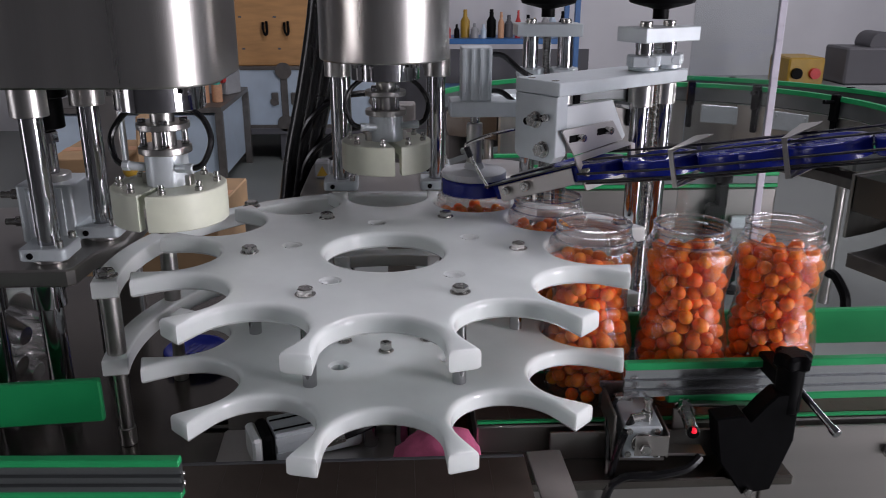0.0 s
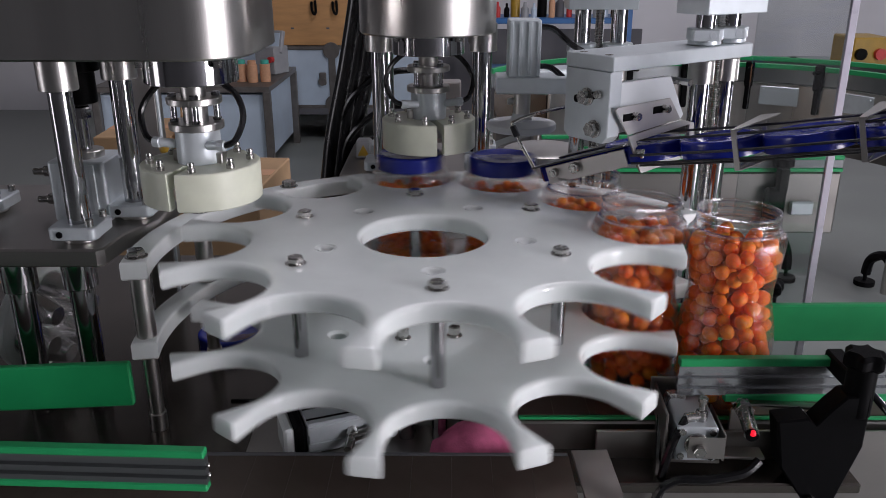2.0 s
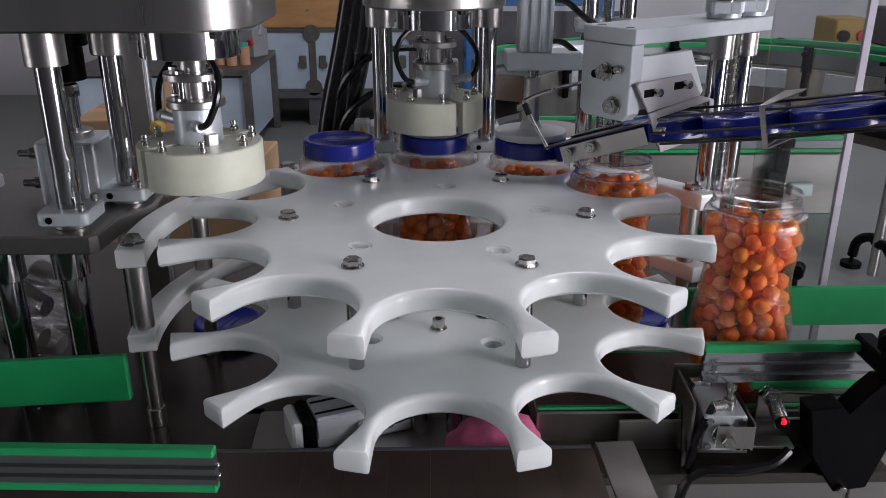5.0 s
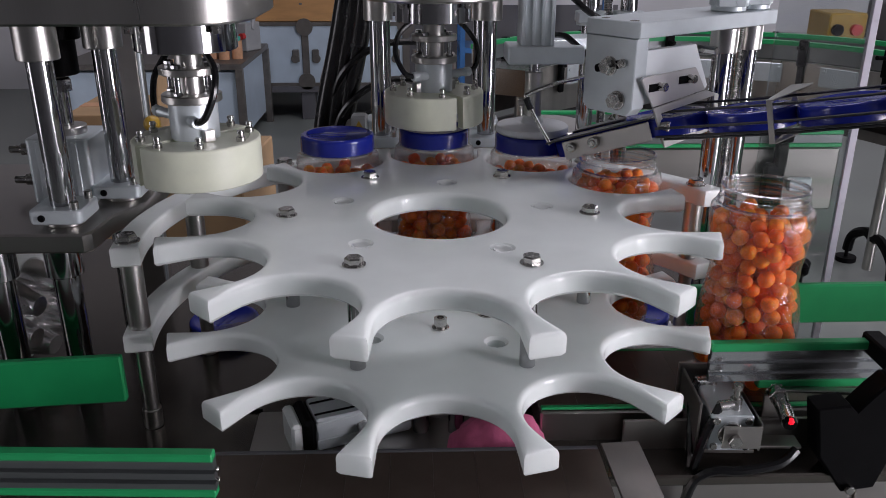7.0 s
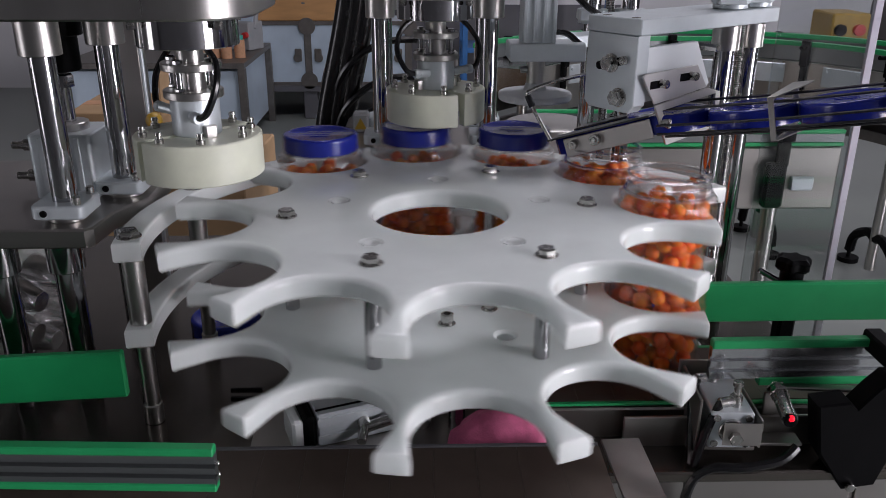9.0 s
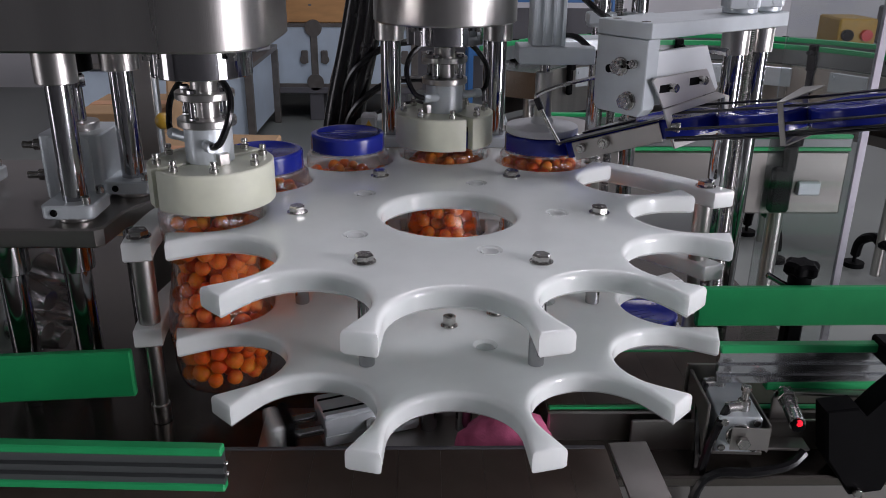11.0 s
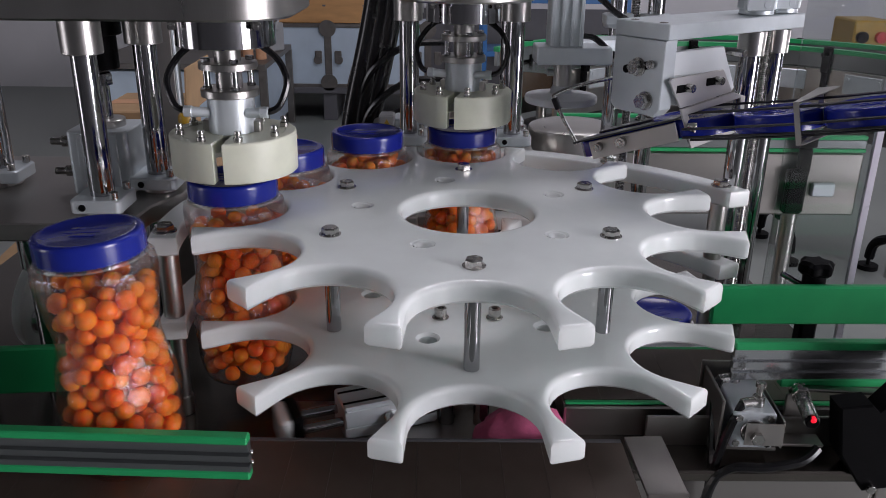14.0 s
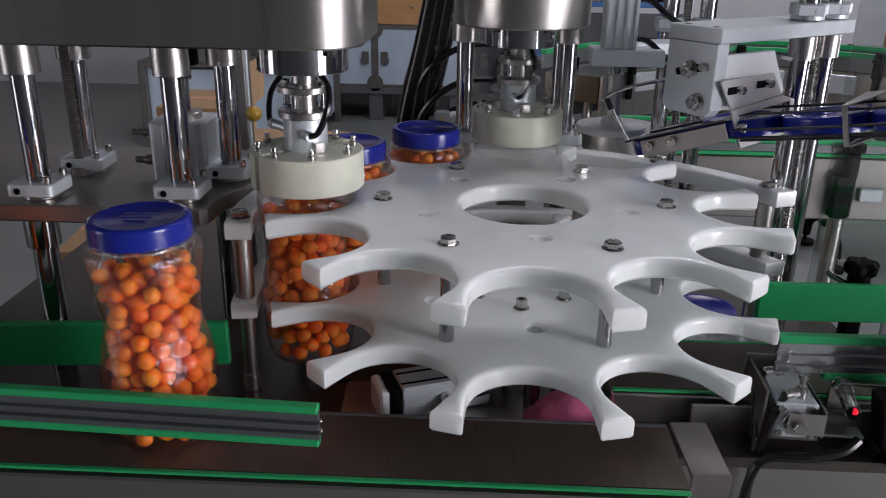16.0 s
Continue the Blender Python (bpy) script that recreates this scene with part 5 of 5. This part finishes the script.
    # cartons
    for x, y, z, w, d, h, rz in ((-0.58, 1.06, 0.0, 0.46, 0.36, 0.44, 4), (-0.58, 1.05, 0.4405, 0.40, 0.30, 0.405, -3), (-0.98, 1.45, 0.0, 0.5, 0.4, 0.48, 6), (-0.80, 1.40, 0.4805, 0.20, 0.26, 0.40, 2)):
        bx = thing("carton", x, y, z, rz, "closed brown cardboard carton in a stack", "carton", "cartons behind the machine")
        bm = B()
        box(bm, (0, 0, h / 2), (w, d, h), 0.003)
        part("body", bm, CARD, bx)
        bm = B()
        box(bm, (0, 0, h + 0.0006), (w * 0.98, 0.05, 0.0008), 0)
        part("tape", bm, TAN, bx)
        if w == 0.20:
            bm = B()
            box(bm, (w / 2, 0, h + 0.055), (0.004, d * 0.95, 0.12), 0, pose(0, 0, 0, 0, 4, 0))
            part("flap", bm, CARD, bx)
    # acrylic guard sheet
    ag = thing("acrylic_guard", 0.514, 0.205, 0.70, 0, "clear acrylic guard sheet with a polished edge", "guard")
    bm = B()
    box(bm, (0.0, 0.0, 0.45), (0.010, 0.006, 0.9), 0.001)
    part("edge", bm, ACRYLE, ag)
    bm = B()
    box(bm, (-0.060, 0.0, 0.45), (0.109, 0.004, 0.9), 0)
    part("sheet", bm, ACRYL, ag)


def build_litter():
    for x, y, rz in ((0.262, 0.192, 20), (-0.270, 0.185, 70)):
        fallen = copy_thing(LIDS[0], pose(x, y, DECK_Z + 0.0005, 0, 0, rz))
        tagged(fallen, "dark blue screw lid fallen onto the deck")
    n, bm = 22, B()
    rows = [[bm.verts.new((0.13 * (i / n - 0.5), 0.085 * (j / n - 0.5), 0.004 + 0.016 * abs(noise.noise(Vector((i * 0.21, j * 0.17, 2)))) + 0.008 * abs(noise.noise(Vector((i * 0.5, j * 0.6, 7)))))) for j in range(n + 1)] for i in range(n + 1)]
    for i in range(n):
        for j in range(n):
            bm.faces.new((rows[i][j], rows[i + 1][j], rows[i + 1][j + 1], rows[i][j + 1]))
    bag = part("plastic_bag", bm, PADW)
    so = bag.modifiers.new("thickness", "SOLIDIFY")
    so.thickness = 0.0008
    bag.matrix_world = pose(0.248, 0.118, DECK_Z, 0, 0, 12)
    tagged(bag, "crumpled white plastic bag lying on the deck", "bag")


# ---------------------------------------------------------------- build

build_hall()
build_deck()
build_belt("outlet_belt", -1.0, 0.143, -0.187, 0.095, False, "brown slatted outlet conveyor belt with green edges")
inlet = build_belt("inlet_belt", 0.10, 1.3, -0.008, 0.108, True, "brown slatted inlet conveyor belt with green edges")
r1 = rail_profile(-0.95, -0.180, -0.2305 + 0.0336, 0.896, 0.936, -2.5, "green edged aluminium guide rail of the outlet belt", ALUD, 0.0)
rail_ends(r1, 0.770, 0.040)
rail_profile(0.262, 1.2, -0.0715, 0.891, 0.941, 0.5, "green edged aluminium guide rail of the inlet belt", RAILM, 0.05)
guard_strip(-1.0, -0.316, -0.095, 0.864, 0.916, 5)
guard_strip(0.28, 1.2, 0.054, 0.898, 0.945, 0.6)
wheel = build_wheel()
build_arc()
JARS = build_jars()
LIDS = build_lids(12)
RR1 = roundrect(-0.395, -0.062, 0.065, 0.150, 0.057, 12)
H1, S1 = build_head("left capping head with brushed drum, spindle and cream jaws", -0.230, 0.0, -14, RR1, ((-0.143, 0.018), (-0.300, 0.012), (-0.112, 0.100), (-0.295, 0.120)), 180)
tagged(H1, "capping head with long brushed housing and cream jaws")
RR2 = roundrect(-0.085, -0.085, 0.085, 0.30, 0.083, 12)
H2, S2 = build_head("capping head with brushed drum housing and cream jaws", 0.0, RP, 16, RR2, ((-0.072, 0.13), (0.075, 0.13), (-0.072, 0.24), (0.075, 0.24)), 90)
for x, y, z in ((-0.373, 0.018, 1.038), (-0.530, 0.012, 1.038), (-0.342, 0.100, 1.038), (-0.525, 0.120, 1.038), (-0.072, RP + 0.13, 1.024), (0.075, RP + 0.13, 1.024), (-0.072, RP + 0.24, 1.024), (0.075, RP + 0.24, 1.024)):
    guide_post(x, y, z)
build_left_table()
ls = thing("lead_screw", -0.527, 0.102, 1.038, 0, "dark threaded lead screw standing on the head table", "lead screw")
prof = [(0, 0), (0.012, 0), (0.012, 0.010), (0.006, 0.010)]
for k in range(90):
    prof += [(0.0066, 0.012 + 0.0034 * k), (0.0056, 0.0137 + 0.0034 * k)]
part("thread", lathe(B(), prof + [(0, 0.32)], 12), FRAME, ls)
air_cylinder(-0.398, 0.112, 1.038, "grooved aluminium lift cylinder with black coupling", 0.066, 0.070)
build_bracket()
build_columns("height_column", ((0.3266, 0.1687), (0.3647, 0.1963)), (0.349, 0.186), DECK_Z, 1.27, "twin steel rods with a lead screw and hand wheel", 30, 1.228)
build_columns("height_column", ((0.216, 0.38), (0.268, 0.38)), (0.242, 0.39), DECK_Z, 1.262, "twin steel rods with a lead screw and hand wheel", 0, 1.19)
build_chute()
PAD = build_pad()
build_fittings()
build_head_two_base()
build_background()
build_litter()

# ---------------------------------------------------------------- what moves

TURN = [(0, -60), (0.12, -60), (0.2, -56), (0.3, -46), (0.4, -33), (0.5, -30), (1.93, -30), (2.0, -24), (2.1, -17), (2.2, -7), (2.3, -1), (2.4, 0), (8.87, 0), (9.0, 6), (9.1, 15), (9.2, 25), (9.3, 30),
        (10.2, 30), (10.3, 33), (10.4, 43), (10.5, 53), (10.7, 60), (12.72, 60), (12.8, 62), (12.9, 70), (13.0, 76), (13.1, 86), (13.25, 90), (14.42, 90), (14.5, 95), (14.6, 100), (14.7, 110), (14.8, 118), (14.9, 120), (16, 120)]


def turn_at(t):
    for (t0, a0), (t1, a1) in zip(TURN, TURN[1:]):
        if t0 <= t <= t1:
            return a0 + (a1 - a0) * (t - t0) / (t1 - t0)
    return TURN[-1][1]


def riding(slot, t):
    a = radians(slot + turn_at(t))
    return RP * math.cos(a), RP * math.sin(a)


def jar_rows(slot, before, enter, leave, after):
    rows = [(t, x, y) for t, x, y in before]
    for t, a in TURN:
        if enter <= t <= leave:
            rows.append((t, *riding(slot, t)))
    return rows + after


def standing(x, y, lean=0):
    """A jar on the belt, its top leaning along x by so many degrees."""
    return pose(x, y, BELT_Z, 0, lean, 0)


def motions():
    walk(wheel, [(t, pose(0, 0, LOW_Z - 0.02, 0, 0, a)) for t, a in TURN])
    paths = [
        jar_rows(120, [], 0, 13.25, [(13.38, -0.206, -0.116, -1), (13.5, -0.234, -0.130, -4), (13.6, -0.264, -0.158, -9), (13.7, -0.277, -0.163, -8), (13.8, -0.286, -0.163, -4), (14.0, -0.304, -0.160, -3), (14.2, -0.338, -0.158, -1), (14.5, -0.376, -0.167), (14.8, -0.429, -0.172), (15.4, -0.53, -0.168), (16, -0.63, -0.166)]),
        jar_rows(90, [], 0, 14.9, [(15.02, -0.214, -0.119, -1.5), (15.2, -0.258, -0.142, -2), (15.4, -0.280, -0.153, -1.5), (15.6, -0.293, -0.159), (15.8, -0.311, -0.165), (16, -0.339, -0.172, -1)]),
        jar_rows(60, [], 0, 16, []),
        jar_rows(30, [(0, 0.343, -0.012), (0.15, 0.343, -0.012), (0.5, 0.328, -0.012), (1.0, 0.315, -0.012), (1.2, 0.282, -0.008), (1.4, RP, 0.0)], 1.93, 16, []),
        jar_rows(0, [(0, 0.449, -0.012), (0.15, 0.449, -0.012), (0.5, 0.434, -0.012), (1.0, 0.420, -0.012), (1.5, 0.328, -0.012), (3.5, 0.324, -0.012), (4.0, 0.317, -0.012), (6.5, 0.319, -0.012), (7.8, 0.318, -0.012), (8.0, 0.300, -0.012), (8.2, 0.272, -0.008), (8.45, RP, 0.0)], 8.87, 16, []),
    ]
    grab = [0, 0.3, 2.1, 9.1, 10.42]
    for k, (jar, lid, path) in enumerate(zip(JARS, LIDS, paths)):
        walk(jar, [(t, standing(*r) @ pose(0, 0, 0, 0, 0, 47 * k)) for t, *r in path])
        rows = []
        if k:
            for j in range(1, k):
                rows += [(grab[j] - 0.05, chute_pose(0.0895 * (k - j) + 0.014)), (grab[j] + 0.1, chute_pose(0.0895 * (k - j - 1) + 0.014))]
            rows = [(0, chute_pose(0.0895 * (k - 1) + 0.014))] + rows + [(grab[k] - 0.06, chute_pose(0.014))]
            rows = [r for i, r in enumerate(rows) if i == 0 or r[0] > rows[i - 1][0]]
        ride = [(t, standing(*r) @ pose(0, 0, 0.1965)) for t, *r in path if t > grab[k] or k == 0]
        walk(lid, rows + ride)
    for i, lid in enumerate(LIDS[5:]):
        k = i + 5
        rows = [(0, chute_pose(0.0895 * (k - 1) + 0.014))]
        for j in range(1, 5):
            rows += [(grab[j] - 0.05, chute_pose(0.0895 * (k - j) + 0.014)), (grab[j] + 0.1, chute_pose(0.0895 * (k - j - 1) + 0.014))]
        walk(lid, rows + [(16, chute_pose(0.0895 * (k - 5) + 0.014))])
    drop = [(0, 0), (2.62, 0), (2.85, 1), (3.82, 1), (4.1, 0), (10.8, 0), (11.0, 1), (12.52, 1), (12.75, 0), (15.12, 0), (15.35, 1), (16, 1)]
    for head, x, y in ((H1, -0.230, 0.0), (H2, 0.0, RP)):
        walk(head, [(t, pose(x, y, 1.091 - 0.026 * d)) for t, d in drop])

    def spin(ob, stops):
        rows = []
        for (t0, a0), (t1, a1) in zip(stops, stops[1:]):
            n = max(1, int(abs(a1 - a0) / 60) + 1)
            rows += [(t0 + (t1 - t0) * i / n, pose(0, 0, 0, 0, 0, a0 + (a1 - a0) * i / n)) for i in range(n)]
        walk(ob, rows + [(stops[-1][0], pose(0, 0, 0, 0, 0, stops[-1][1]))])

    spin(S1, [(0, -14), (2.75, -14), (3.95, -768), (11.3, -768), (11.65, -1082), (15.3, -1082), (15.9, -1488), (16, -1488)])
    spin(S2, [(0, 16), (2.75, 16), (3.3, -330), (11.35, -330), (11.95, -736), (15.4, -736), (16, -1150)])
    walk(GATE, [(t, pose(0, -0.046 * d, 0)) for t, d in ((0, 0), (0.72, 0), (0.9, 1), (1.83, 1), (1.95, 0), (7.7, 0), (7.85, 1), (8.76, 1), (8.92, 0), (16, 0))])
    push = [(0, 0), (0.63, 0), (0.8, 1), (1.04, 1), (1.18, 0), (2.47, 0), (2.65, 1), (2.92, 1), (3.1, 0), (9.45, 0), (9.62, 1), (9.9, 1), (10.05, 0), (10.9, 0), (11.1, 1), (11.58, 1), (11.76, 0),
            (13.3, 0), (13.48, 1), (13.95, 1), (14.15, 0), (14.95, 0), (15.12, 1), (15.44, 1), (15.58, 0), (16, 0)]
    walk(PUSHER, [(t, pose(-0.0492 * d, -0.0169 * d, 0)) for t, d in push])
    lift = [(0, 0), (0.1, 0), (0.22, 1), (0.6, 1), (0.8, 0), (1.85, 0), (1.97, 1), (2.4, 1), (2.6, 0), (8.8, 0), (8.95, 1), (9.4, 1), (9.6, 0), (10.1, 0), (10.25, 1), (10.8, 1), (11.0, 0), (12.62, 0), (12.78, 1), (15.1, 1), (15.3, 0), (16, 0)]
    walk(PAD, [(t, pose(RP * math.cos(radians(60)), RP * math.sin(radians(60)), 1.0845 + 0.036 * d)) for t, d in lift])


motions()
